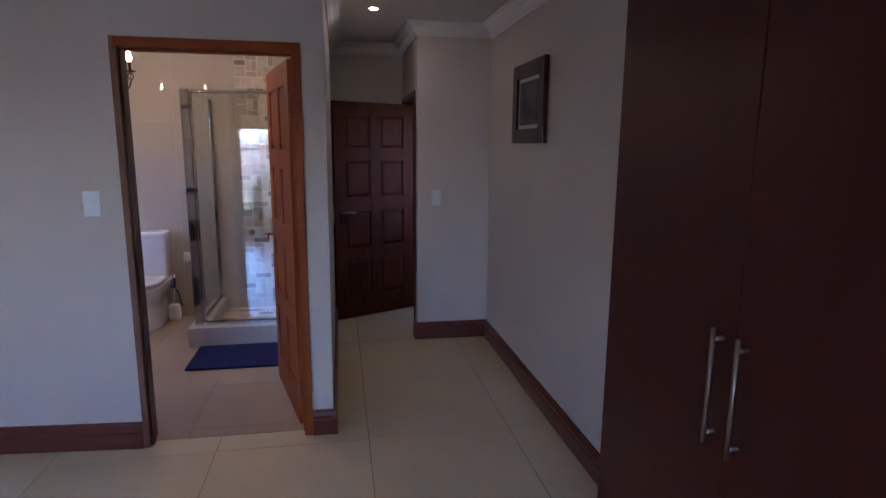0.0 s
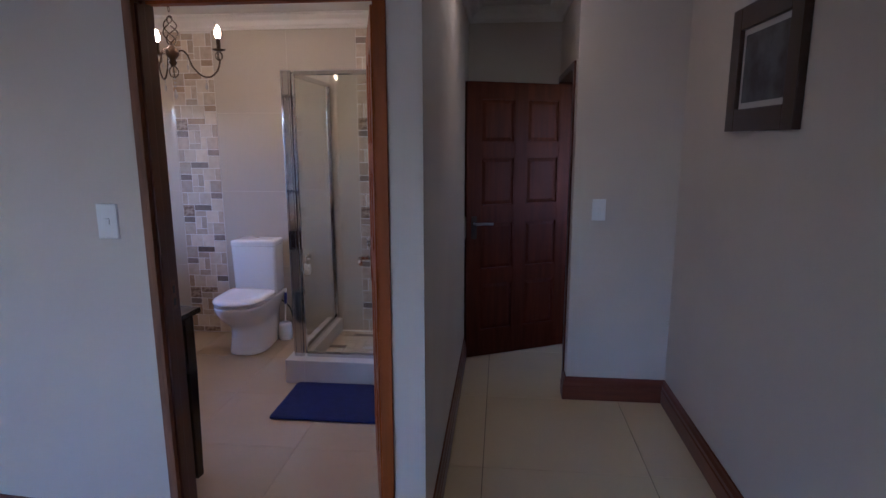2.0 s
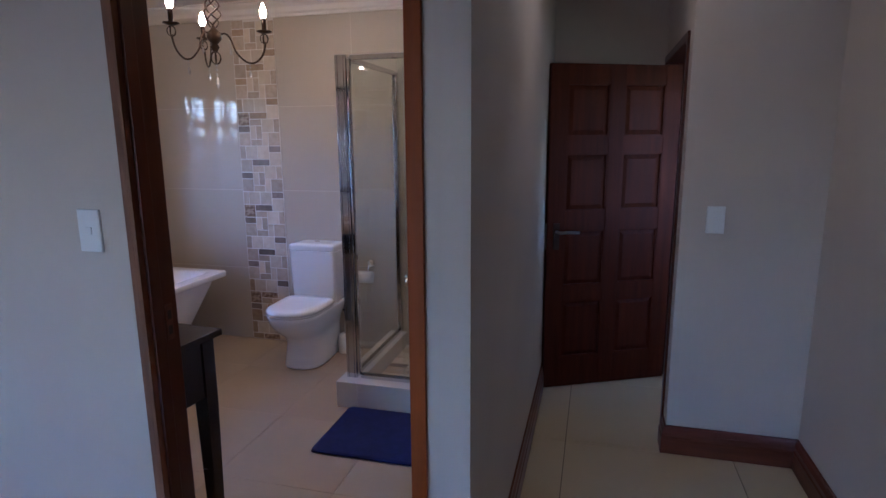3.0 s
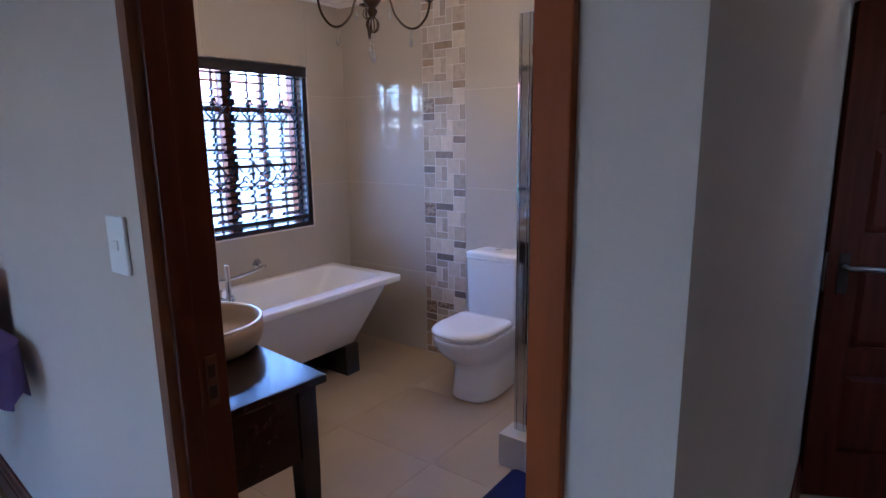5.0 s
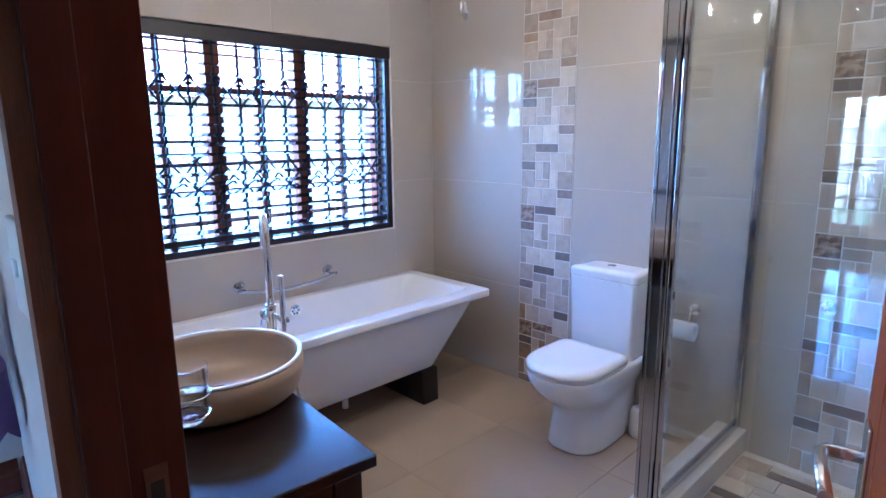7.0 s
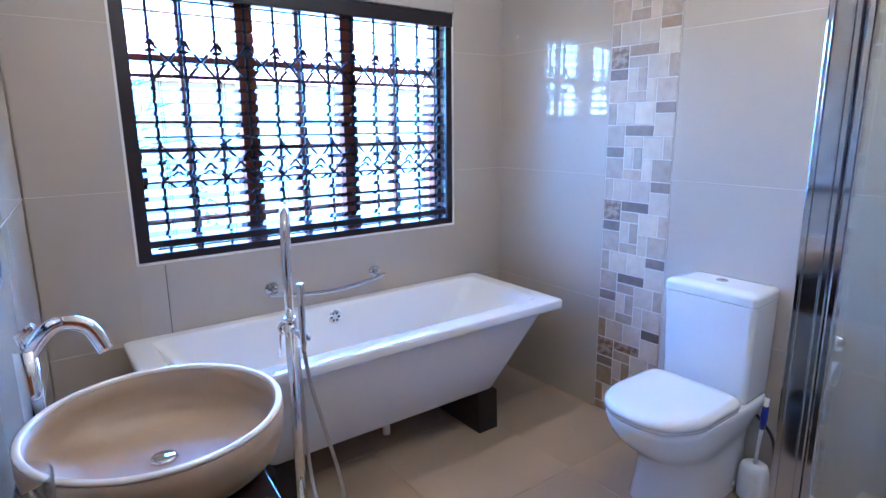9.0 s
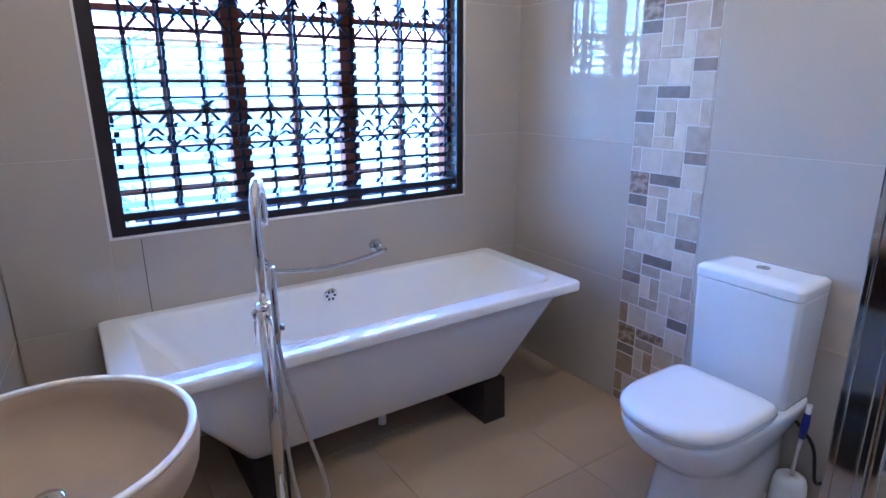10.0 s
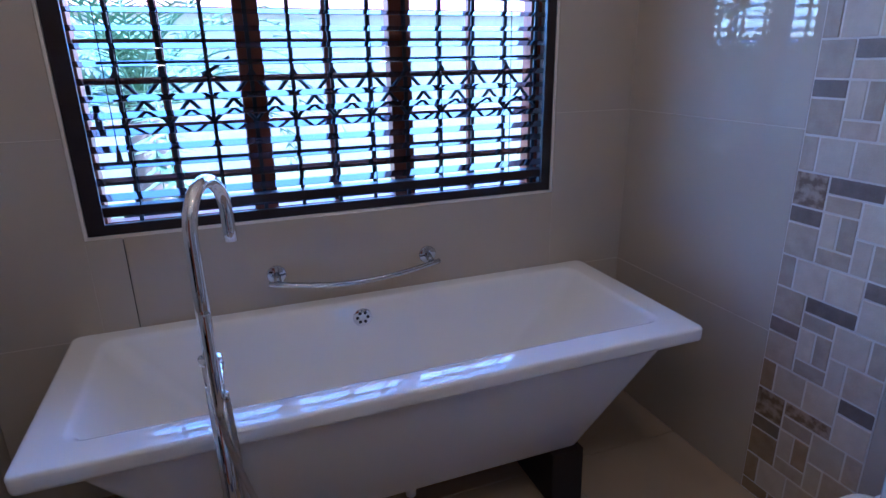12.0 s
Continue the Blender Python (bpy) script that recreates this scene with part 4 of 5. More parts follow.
part("grip", tube([(-1.2495, 5.456, 0.295), (-1.2465, 5.455, 0.34), (-1.2435, 5.4535, 0.39)], [0.0105, 0.013, 0.0105], 12), M_BLUE, tb, "dark blue grip")

# toilet roll
tr = thing("toilet_roll_holder", (-1.02, YN, 0.70), "chrome toilet roll holder on the tiled wall beside the toilet", "toilet roll holder")
part("flange", disc_along("y", (-1.075, YN - 0.030, 0.665), 0.027, 0.030, 24, 0.003), M_CHROME, tr)
part("arm", tube([(-1.075, YN - 0.03, 0.665), (-1.075, YN - 0.07, 0.66), (-1.078, YN - 0.078, 0.62), (-1.082, YN - 0.078, 0.585), (-1.16, YN - 0.078, 0.585)], 0.006, 10), M_CHROME, tr)
roll = thing("toilet_roll", (-1.10, YN - 0.078, 0.585), "white toilet paper roll on a chrome holder", "toilet roll")
bm = bmesh.new()
lathe(bm, [(0.02, 0), (0.043, 0), (0.043, 0.10), (0.02, 0.10), (0.02, 0)], seg=32)
bm.transform(Matrix.Translation((-1.15, YN - 0.078, 0.572)) @ Matrix.Rotation(radians(90), 4, "Y"))
part("paper", bm, M_PAPER, roll)

# ---- shower ----
KX0, KY0, KZ = -0.945, 4.625, 0.158
tray = struct("shower_kerb", boxes((KX0, KY0, 0, KX0 + 0.13, YN - 0.006, KZ), (KX0 + 0.13, KY0, 0, XE - 0.006, KY0 + 0.14, KZ), bev=0.003), M_TRAY, "pale tiled raised kerb round the shower")
shfloor = struct("shower_base", boxes((KX0 + 0.13, KY0 + 0.14, 0, XE - 0.006, YN - 0.006, 0.055)), M_MOSGROUT, "mosaic floor of the shower")

sh = thing("shower_enclosure", (-0.86, 4.72, KZ), "chrome-framed corner shower enclosure of clear glass", "shower enclosure")
SXP, SYP, SZT = -0.862, 4.715, 2.0
part("corner_post", boxes((SXP - 0.044, SYP - 0.020, KZ + 0.001, SXP + 0.022, SYP + 0.022, SZT), bev=0.004), M_FRAMECHROME, sh)
for rx_ in (-0.030, 0.006):
    part("rib", boxes((SXP + rx_ - 0.002, SYP - 0.0235, KZ + 0.004, SXP + rx_ + 0.002, SYP - 0.0195, SZT - 0.003), bev=0.001), M_FRAMECHROME, sh)
part("door_post", boxes((SXP + 0.024, SYP - 0.018, KZ + 0.02, SXP + 0.042, SYP + 0.010, SZT - 0.02), bev=0.004), M_FRAMECHROME, sh)
part("side_post", boxes((SXP - 0.014, SYP + 0.024, KZ + 0.02, SXP + 0.008, SYP + 0.044, SZT - 0.02), bev=0.004), M_FRAMECHROME, sh)
part("wall_profile", boxes((SXP - 0.016, YN - 0.040, KZ + 0.001, SXP + 0.016, YN - 0.003, SZT - 0.01), bev=0.004), M_FRAMECHROME, sh)
part("wall_profile", boxes((XE - 0.040, SYP - 0.016, KZ + 0.001, XE - 0.003, SYP + 0.016, SZT - 0.01), bev=0.004), M_FRAMECHROME, sh)
for z0, z1 in ((KZ + 0.001, KZ + 0.028), (SZT - 0.030, SZT - 0.002)):
    part("side_rail", boxes((SXP - 0.014, SYP + 0.045, z0, SXP + 0.014, YN - 0.041, z1), bev=0.004), M_FRAMECHROME, sh)
    part("front_rail", boxes((SXP + 0.043, SYP - 0.018, z0, XE - 0.041, SYP + 0.018, z1), bev=0.004), M_FRAMECHROME, sh)
g = part("side_glass", boxes((SXP - 0.003, SYP + 0.045, KZ + 0.028, SXP + 0.003, YN - 0.041, SZT - 0.030)), M_SHGLASS, sh, "clear glass side panel")
g.visible_shadow = False
g = part("front_glass", boxes((SXP + 0.30, SYP + 0.004, KZ + 0.028, XE - 0.041, SYP + 0.010, SZT - 0.030)), M_SHGLASS, sh, "clear fixed glass panel")
g.visible_shadow = False
g = part("door_glass", boxes((SXP + 0.043, SYP - 0.010, KZ + 0.028, SXP + 0.52, SYP - 0.004, SZT - 0.030)), M_SHGLASS, sh, "clear sliding glass door")
g.visible_shadow = False
shm = thing("shower_mixer", (-0.565, YN - 0.02, 0.78), "small chrome shower mixer on the mosaic strip", "shower mixer")
part("flange", disc_along("y", (-0.565, YN - 0.022, 0.78), 0.032, 0.014, 24, 0.003), M_CHROME, shm)
part("lever", tube([(-0.565, YN - 0.02, 0.78), (-0.565, YN - 0.07, 0.785), (-0.565, YN - 0.10, 0.81)], 0.008, 12), M_CHROME, shm)
shh = thing("wall_shower", (-0.565, YN, 2.0), "chrome wall shower rose on a short arm", "shower head")
part("arm", tube(smooth_path([(-0.45, YN - 0.006, 2.07), (-0.45, YN - 0.10, 2.09), (-0.45, YN - 0.18, 2.04)], 6), 0.009, 12), M_CHROME, shh)
bm = lathe(bmesh.new(), [(0, 0.02), (0.012, 0.02), (0.045, 0.0), (0.045, -0.008), (0, -0.008)], seg=24)
bm.transform(Matrix.Translation((-0.45, YN - 0.19, 2.02)) @ Matrix.Rotation(radians(-25), 4, "X"))
part("rose", bm, M_CHROME, shh)

# bath mat
bmat = thing("bath_mat", (-0.5, 4.36, 0), "dark navy blue bath mat lying before the shower kerb", "bath mat")
bm = bmesh.new()
rr = [rrect(-0.855, 4.125, -0.15, 4.615, 0.02, 0.0015), rrect(-0.862, 4.118, -0.143, 4.622, 0.025, 0.006), rrect(-0.858, 4.122, -0.147, 4.618, 0.025, 0.014), rrect(-0.845, 4.135, -0.16, 4.605, 0.025, 0.017)]
loft(bm, rr)
part("mat_body", bm, M_MAT, bmat)

# ---- vanity ----
VX0, VX1, VY1, VZ = -1.66, -0.956, 3.578, 0.83
van = thing("vanity_table", (-1.4, 3.4, 0), "black-stained wooden vanity table with square legs", "vanity table")
part("tabletop", boxes((VX0, YS + 0.008, VZ - 0.026, VX1, VY1, VZ), bev=0.003), M_VAN, van)
part("apron", boxes((VX0 + 0.06, YS + 0.02, VZ - 0.16, VX1 - 0.05, YS + 0.04, VZ - 0.027)), M_VAN, van)
part("apron", boxes((VX0 + 0.09, VY1 - 0.045, VZ - 0.16, VX1 - 0.09, VY1 - 0.025, VZ - 0.027)), M_VAN, van)
for xx in (VX0 + 0.035, VX1 - 0.055):
    part("apron", boxes((xx, YS + 0.075, VZ - 0.26 if xx > -1.2 else VZ - 0.16, xx + 0.02, VY1 - 0.085, VZ - 0.027)), M_VAN, van)
for xx in (VX0 + 0.03, VX1 - 0.09):
    for yy in (YS + 0.015, VY1 - 0.080):
        part("leg", loft(bmesh.new(), [[(xx + 0.008, yy + 0.008, 0), (xx + 0.052, yy + 0.008, 0), (xx + 0.052, yy + 0.052, 0), (xx + 0.008, yy + 0.052, 0)],
                                       [(xx, yy, VZ - 0.30), (xx + 0.06, yy, VZ - 0.30), (xx + 0.06, yy + 0.06, VZ - 0.30), (xx, yy + 0.06, VZ - 0.30)],
                                       [(xx, yy, VZ - 0.0265), (xx + 0.06, yy, VZ - 0.0265), (xx + 0.06, yy + 0.06, VZ - 0.0265), (xx, yy + 0.06, VZ - 0.0265)]], smooth=False), M_VAN, van)

van.matrix_basis = TW @ van.matrix_basis
bx, by = -1.412, 3.480
basin = thing("vessel_basin", (bx, by, VZ), "round cream vessel basin with a pale rim on the black vanity", "basin")
R, BH = 0.208, 0.104
prof = [(0, VZ + 0.001), (0.158, VZ + 0.001), (0.180, VZ + 0.005), (0.196, VZ + 0.018), (0.205, VZ + 0.040), (0.2095, VZ + 0.068), (R, VZ + BH - 0.006)]
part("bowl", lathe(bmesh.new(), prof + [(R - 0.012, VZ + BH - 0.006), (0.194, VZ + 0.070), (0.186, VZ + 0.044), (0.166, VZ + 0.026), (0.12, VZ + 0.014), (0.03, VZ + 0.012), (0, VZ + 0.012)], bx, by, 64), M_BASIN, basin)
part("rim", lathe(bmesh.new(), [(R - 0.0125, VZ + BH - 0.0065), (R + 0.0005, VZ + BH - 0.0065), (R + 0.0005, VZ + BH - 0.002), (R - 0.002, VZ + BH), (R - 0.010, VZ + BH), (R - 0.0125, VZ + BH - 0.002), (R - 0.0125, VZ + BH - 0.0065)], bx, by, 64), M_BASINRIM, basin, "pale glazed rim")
part("waste", lathe(bmesh.new(), [(0, VZ + 0.0125), (0.024, VZ + 0.0125), (0.024, VZ + 0.016), (0.018, VZ + 0.018), (0, VZ + 0.018)], bx, by, 24), M_CHROME, basin, "chrome waste plug")

gl = thing("drinking_glass", (-1.165, 3.285, VZ), "clear drinking glass half full of water in a chrome wall holder", "drinking glass")
gx, gy, GZ = -1.06, 3.29, 0.962
gl.matrix_basis = Matrix.Translation((gx, gy, GZ))
part("tumbler", lathe(bmesh.new(), [(0, GZ + 0.001), (0.026, GZ + 0.001), (0.030, GZ + 0.004), (0.036, GZ + 0.102), (0.0345, GZ + 0.1025), (0.0285, GZ + 0.012), (0.024, GZ + 0.010), (0, GZ + 0.010)], gx, gy, 40), M_GLASS, gl)
part("water", lathe(bmesh.new(), [(0, GZ + 0.0105), (0.0238, GZ + 0.0105), (0.0286, GZ + 0.0140), (0.0302, GZ + 0.052), (0, GZ + 0.052)], gx, gy, 40), M_WATER, gl, "clear water")

gh = thing("tumbler_holder", (gx, YS, GZ), "chrome wire tumbler holder on the tiled wall beside the doorway", "tumbler holder")
part("flange", disc_along("y", (gx, YSW + TTW + 0.015, GZ + 0.048), 0.018, 0.008, 20, 0.002), M_CHROME, gh)
part("ring", tube([(gx + 0.0365 * math.cos(k * math.pi / 16), gy + 0.0365 * math.sin(k * math.pi / 16), GZ + 0.050) for k in range(32)], 0.002, 6, closed=True), M_CHROME, gh)
part("ring", tube([(gx + 0.0325 * math.cos(k * math.pi / 16), gy + 0.0325 * math.sin(k * math.pi / 16), GZ + 0.012) for k in range(32)], 0.002, 6, closed=True), M_CHROME, gh)
part("cross_wire", tube([(gx, gy - 0.033, GZ + 0.010), (gx, gy - 0.015, GZ - 0.002), (gx, gy + 0.015, GZ - 0.002), (gx, gy + 0.033, GZ + 0.010)], 0.002, 6), M_CHROME, gh)
part("arm", tube([(gx, YSW + TTW + 0.012, GZ + 0.050), (gx, gy - 0.036, GZ + 0.050), (gx, gy - 0.034, GZ + 0.012)], 0.0025, 8), M_CHROME, gh)
bt = thing("basin_mixer", (-1.60, 3.245, VZ), "tall chrome basin mixer with a downturned spout", "basin mixer")
tx, ty = -1.575, 3.30
part("body", tube([(tx, ty + 0.012, VZ + 0.001), (tx, ty + 0.012, VZ + 0.20)], 0.018, 20), M_CHROME, bt)
part("spout", tube(smooth_path([(tx, ty + 0.015, VZ + 0.185), (tx, ty + 0.06, VZ + 0.235), (tx + 0.006, ty + 0.11, VZ + 0.225), (tx + 0.012, ty + 0.135, VZ + 0.175)], 6), 0.014, 18), M_CHROME, bt)
part("lever", tube([(tx, ty + 0.012, VZ + 0.20), (tx, ty + 0.005, VZ + 0.225), (tx + 0.01, ty + 0.03, VZ + 0.245)], 0.006, 12), M_CHROME, bt)

bt.matrix_basis = Matrix.Translation((-0.022, -0.006, 0)) @ bt.matrix_basis

mir = thing("wall_mirror", (-1.5, YS + 0.006, 1.5), "wall mirror in a carved black wooden frame above the vanity", "mirror")
mx0, mx1, mz0, mz1 = -1.80, -1.09, 1.10, 1.98
part("glass", boxes((mx0 + 0.05, YS + 0.008, mz0 + 0.05, mx1 - 0.05, YS + 0.014, mz1 - 0.05)), M_CHROME, mir, "clear mirror glass")
bm = bmesh.new()
for (a, b) in (((mx0 + 0.03, mz0 + 0.03), (mx1 - 0.03, mz0 + 0.03)), ((mx0 + 0.03, mz1 - 0.03), (mx1 - 0.03, mz1 - 0.03)), ((mx0 + 0.03, mz0 + 0.03), (mx0 + 0.03, mz1 - 0.03)), ((mx1 - 0.03, mz0 + 0.03), (mx1 - 0.03, mz1 - 0.03))):
    k = 26
    sweep(bm, [(a[0] + (b[0] - a[0]) * i / k, YS + 0.022, a[1] + (b[1] - a[1]) * i / k) for i in range(k + 1)], [0.0125 + 0.004 * math.sin(i * 1.9) ** 2 for i in range(k + 1)], 8)
part("frame", bm, M_BLACK, mir, "carved black wooden frame")

mir.matrix_basis = Matrix.Translation((0, YSW - YS, 0)) @ TW @ mir.matrix_basis
bin_ = thing("waste_bin", (-1.25, 3.44, 0), "dark round waste bin with a lidded top under the vanity table", "waste bin")
part("bucket", lathe(bmesh.new(), [(0, 0.001), (0.085, 0.001), (0.10, 0.02), (0.11, 0.23), (0.10, 0.235), (0, 0.235)], -1.25, 3.44, 32), M_BLACK, bin_)
part("lid", lathe(bmesh.new(), [(0, 0.236), (0.108, 0.236), (0.108, 0.25), (0.09, 0.262), (0.04, 0.268), (0, 0.268)], -1.25, 3.44, 32), M_BLACK, bin_)


# ---- chandelier ----
def make_chandelier():
    cx, cy = -1.37, 4.325
    root = thing("chandelier", (cx, cy, HB), "bronzed iron chandelier with candle bulbs and hanging crystals", "chandelier")
    part("ceiling_rose", lathe(bmesh.new(), [(0, HB), (0.055, HB), (0.055, HB - 0.012), (0.03, HB - 0.03), (0.008, HB - 0.035), (0, HB - 0.035)], cx, cy, 24), M_IRON, root)
    bm = bmesh.new()
    for k in range(7):
        zc = HB - 0.045 - k * 0.028
        pts = []
        for i in range(12):
            a = 2 * math.pi * i / 12
            p = (0.008 * math.cos(a), 0.018 * math.sin(a))
            pts.append((cx + (p[0] if k % 2 else 0), cy + (0 if k % 2 else p[0]), zc + p[1]))
        sweep(bm, pts, 0.0022, 5, closed=True)
    part("chain", bm, M_IRON, root)
    bm = bmesh.new()
    for k in range(4):
        pts = []
        for i in range(25):
            t = i / 24
            a = k * math.pi / 2 + t * math.pi * 1.6
            rr_ = 0.004 + 0.034 * math.sin(math.pi * t) ** 0.8
            pts.append((cx + rr_ * math.cos(a), cy + rr_ * math.sin(a), 2.09 + 0.16 * t))
        sweep(bm, pts, 0.004, 6)
    part("twisted_cage", bm, M_IRON, root)
    part("hub", lathe(bmesh.new(), [(0, 2.10), (0.012, 2.10), (0.020, 2.085), (0.034, 2.075), (0.036, 2.045), (0.024, 2.03), (0.014, 2.02), (0.022, 2.005), (0.014, 1.99), (0.006, 1.98), (0, 1.975)], cx, cy, 24), M_IRON, root)
    bm = bmesh.new()
    for k in range(6):
        a = k * math.pi / 3
        pts = []
        for i in range(13):
            b = math.pi * i / 12
            pts.append((cx + 0.026 * math.sin(b) * math.cos(a), cy + 0.026 * math.sin(b) * math.sin(a), 1.955 + 0.03 * math.cos(b)))
        sweep(bm, pts, 0.003, 5)
    part("wire_ball", bm, M_IRON, root)

    def crystal(x, y, z, n, parent, s=1.0):
        bm = bmesh.new()
        zz = z
        for k in range(n):
            lathe(bm, [(0, zz), (0.0065 * s, zz - 0.006 * s), (0, zz - 0.012 * s)], x, y, 6)
            zz -= 0.016 * s
        lathe(bm, [(0, zz), (0.005 * s, zz - 0.008 * s), (0.010 * s, zz - 0.028 * s), (0.004 * s, zz - 0.042 * s), (0, zz - 0.046 * s)], x, y, 6)
        for f in bm.faces:
            f.smooth = False
        part("crystal_drop", bm, M_CRYSTAL, parent, "cut glass drop")
    crystal(cx, cy, 1.926, 3, root, 1.3)
    for k in range(3):
        a = radians(-102 + 120 * k)
        ca, sa = math.cos(a), math.sin(a)
        p = smooth_path([(0.015, 0, 2.055), (0.05, 0, 2.07), (0.078, 0, 2.045), (0.10, 0, 1.985), (0.145, 0, 1.938), (0.19, 0, 1.932), (0.228, 0, 1.965), (0.244, 0, 2.01), (0.244, 0, 2.03)], 5)
        arm = part("arm", tube([(cx + q[0] * ca, cy + q[0] * sa, q[2]) for q in p], 0.0048, 8), M_IRON, root)
        ax, ay = cx + 0.244 * ca, cy + 0.244 * sa
        bm = bmesh.new()
        for j in range(5):
            b0 = j * 2 * math.pi / 5
            sweep(bm, [(ax + 0.020 * math.sin(math.pi * i / 8) * math.cos(b0), ay + 0.020 * math.sin(math.pi * i / 8) * math.sin(b0), 2.045 + 0.023 * math.cos(math.pi * i / 8)) for i in range(9)], 0.0025, 5)
        part("wire_cage", bm, M_IRON, arm)
        part("drip_pan", lathe(bmesh.new(), [(0, 2.070), (0.012, 2.070), (0.036, 2.078), (0.037, 2.082), (0.012, 2.076), (0, 2.076)], ax, ay, 24), M_IRON, arm)
        part("candle_tube", lathe(bmesh.new(), [(0, 2.076), (0.0105, 2.076), (0.0115, 2.14), (0.0105, 2.142), (0, 2.142)], ax, ay, 16), M_IRON, arm)
        part("bulb", lathe(bmesh.new(), [(0, 2.142), (0.008, 2.142), (0.0155, 2.158), (0.0165, 2.17), (0.011, 2.192), (0.004, 2.21), (0, 2.214)], ax, ay, 16), M_BULB, arm, "glowing candle bulb")
        crystal(cx + 0.165 * ca, cy + 0.165 * sa, 1.928, 2, root, 0.9)
        crystal(cx + 0.075 * ca, cy + 0.075 * sa, 2.04, 3, root, 0.8)
    return root


make_chandelier()

# ---- bedroom: ironing board and what lies on it ----
ib = thing("ironing_board", (-2.0, 2.72, 0), "ironing board with a purple swirl-patterned cover on white metal legs", "ironing board")
IX0, IX1, IY0, IY1, IZ = -2.76, -1.72, 2.755, 3.11, 0.88
outl = []
for k in range(33):
    a = -math.pi / 2 + math.pi * k / 32
    outl.append((IX1 - 0.18 + 0.18 * math.cos(a), (IY0 + IY1) / 2 + 0.19 * math.sin(a)))
outl += [(IX0, IY1), (IX0, IY0)]
part("cover", prism(bmesh.new(), outl, IZ - 0.03, IZ), M_PURPLE, ib, "purple cotton cover")
bm = bmesh.new()
sk_top = [(x, y, IZ - 0.028) for x, y in outl]
sk_bot = [(x + 0.012 * math.sin(i * 1.3), y + 0.01 * math.cos(i * 1.7), IZ - 0.17 - 0.03 * math.sin(i * 0.9)) for i, (x, y) in enumerate(outl)]
loft(bm, [sk_bot, sk_top], cap0=False, cap1=False)
part("cover_skirt", bm, M_PURPLE, ib, "hanging edge of the purple cover")
for s in range(4):
    pts = smooth_path([(IX1 - 0.35 + 0.02 * s, IY1 - 0.05 - s * 0.08, IZ + 0.001), (IX1 - 0.20, IY1 - 0.10 - s * 0.06, IZ + 0.001), (IX1 - 0.10, IY1 - 0.16 - s * 0.05, IZ + 0.001), (IX1 - 0.03 - s * 0.01, IY1 - 0.13 - s * 0.055, IZ + 0.001)], 8)
    part("swirl", tube(pts, 0.004, 5), M_MOUNT, ib, "white printed swirl")
for (a, b) in (((-2.60, 0.02), (-1.87, IZ - 0.04)), ((-1.83, 0.02), (-2.50, IZ - 0.04))):
    for yy in (IY0 + 0.08, IY1 - 0.08):
        part("leg", tube([(a[0], yy, a[1]), (b[0], yy, b[1])], 0.011, 10), M_PLASTW, ib, "white metal leg")
    part("foot", tube([(a[0], IY0 + 0.02, 0.014), (a[0], IY1 - 0.02, 0.014)], 0.013, 10), M_PLASTW, ib)

hk = thing("wall_hook", (-2.45, 3.17, 1.30), "black round wall hook above the ironing board", "wall hook")
part("knob", disc_along("y", (-2.45, 3.10, 1.30), 0.035, 0.05, 20, 0.010), M_BLACK, hk)
part("backplate", disc_along("y", (-2.45, 3.15, 1.30), 0.022, 0.045, 16, 0.002), M_BLACK, hk)
cl = thing("folded_towel", (-2.150, 2.91, IZ), "orange folded towel lying on dark folded clothes", "towel")
part("towel", loft(bmesh.new(), [rrect(-2.280, 2.780, -2.040, 3.040, 0.03, IZ + 0.092), rrect(-2.300, 2.760, -2.020, 3.060, 0.04, IZ + 0.11), rrect(-2.300, 2.760, -2.020, 3.060, 0.04, IZ + 0.19), rrect(-2.270, 2.790, -2.050, 3.030, 0.04, IZ + 0.215)]), M_ORANGE, cl)
fc = thing("folded_clothes", (-2.150, 2.91, IZ), "dark folded clothes stacked on the ironing board", "clothes")
for k in range(3):
    z0 = IZ + 0.0015 + k * 0.030
    part("garment", loft(bmesh.new(), [rrect(-2.290 + k * 0.006, 2.770, -2.030 - k * 0.01, 3.050, 0.04, z0), rrect(-2.300 + k * 0.006, 2.760, -2.020 - k * 0.01, 3.060, 0.045, z0 + 0.012), rrect(-2.285 + k * 0.006, 2.775, -2.035 - k * 0.01, 3.045, 0.04, z0 + 0.028)]), (M_BLACK, M_PRINT, M_BLACK)[k], fc)

for laid in (cl, fc):
    laid.matrix_basis = Matrix.Translation((0.035, 0.035, 0)) @ laid.matrix_basis
hk.matrix_basis = Matrix.Translation((0.13, -0.005, 0)) @ hk.matrix_basis

# ---- bedroom window ----
SY = BS - 0.11
w2 = struct("window_2", boxes((SX0, SY - 0.03, SZ0, SX0 + 0.05, SY + 0.03, SZ1), (SX1 - 0.05, SY - 0.03, SZ0, SX1, SY + 0.03, SZ1), (SX0 + 0.05, SY - 0.03, SZ0, SX1 - 0.05, SY + 0.03, SZ0 + 0.05), (SX0 + 0.05, SY - 0.03, SZ1 - 0.05, SX1 - 0.05, SY + 0.03, SZ1)), M_WINWOOD, "tall hardwood bedroom window")
for xm in (-1.65, -1.05):
    part("mullion", boxes((xm - 0.03, SY - 0.03, SZ0 + 0.05, xm + 0.03, SY + 0.03, SZ1 - 0.05)), M_WINWOOD, w2)
for zm in (0.62, 1.05, 1.50):
    part("glazing_bar", boxes((SX0 + 0.05, SY - 0.012, zm - 0.012, SX1 - 0.05, SY + 0.012, zm + 0.012)), M_WINWOOD, w2)
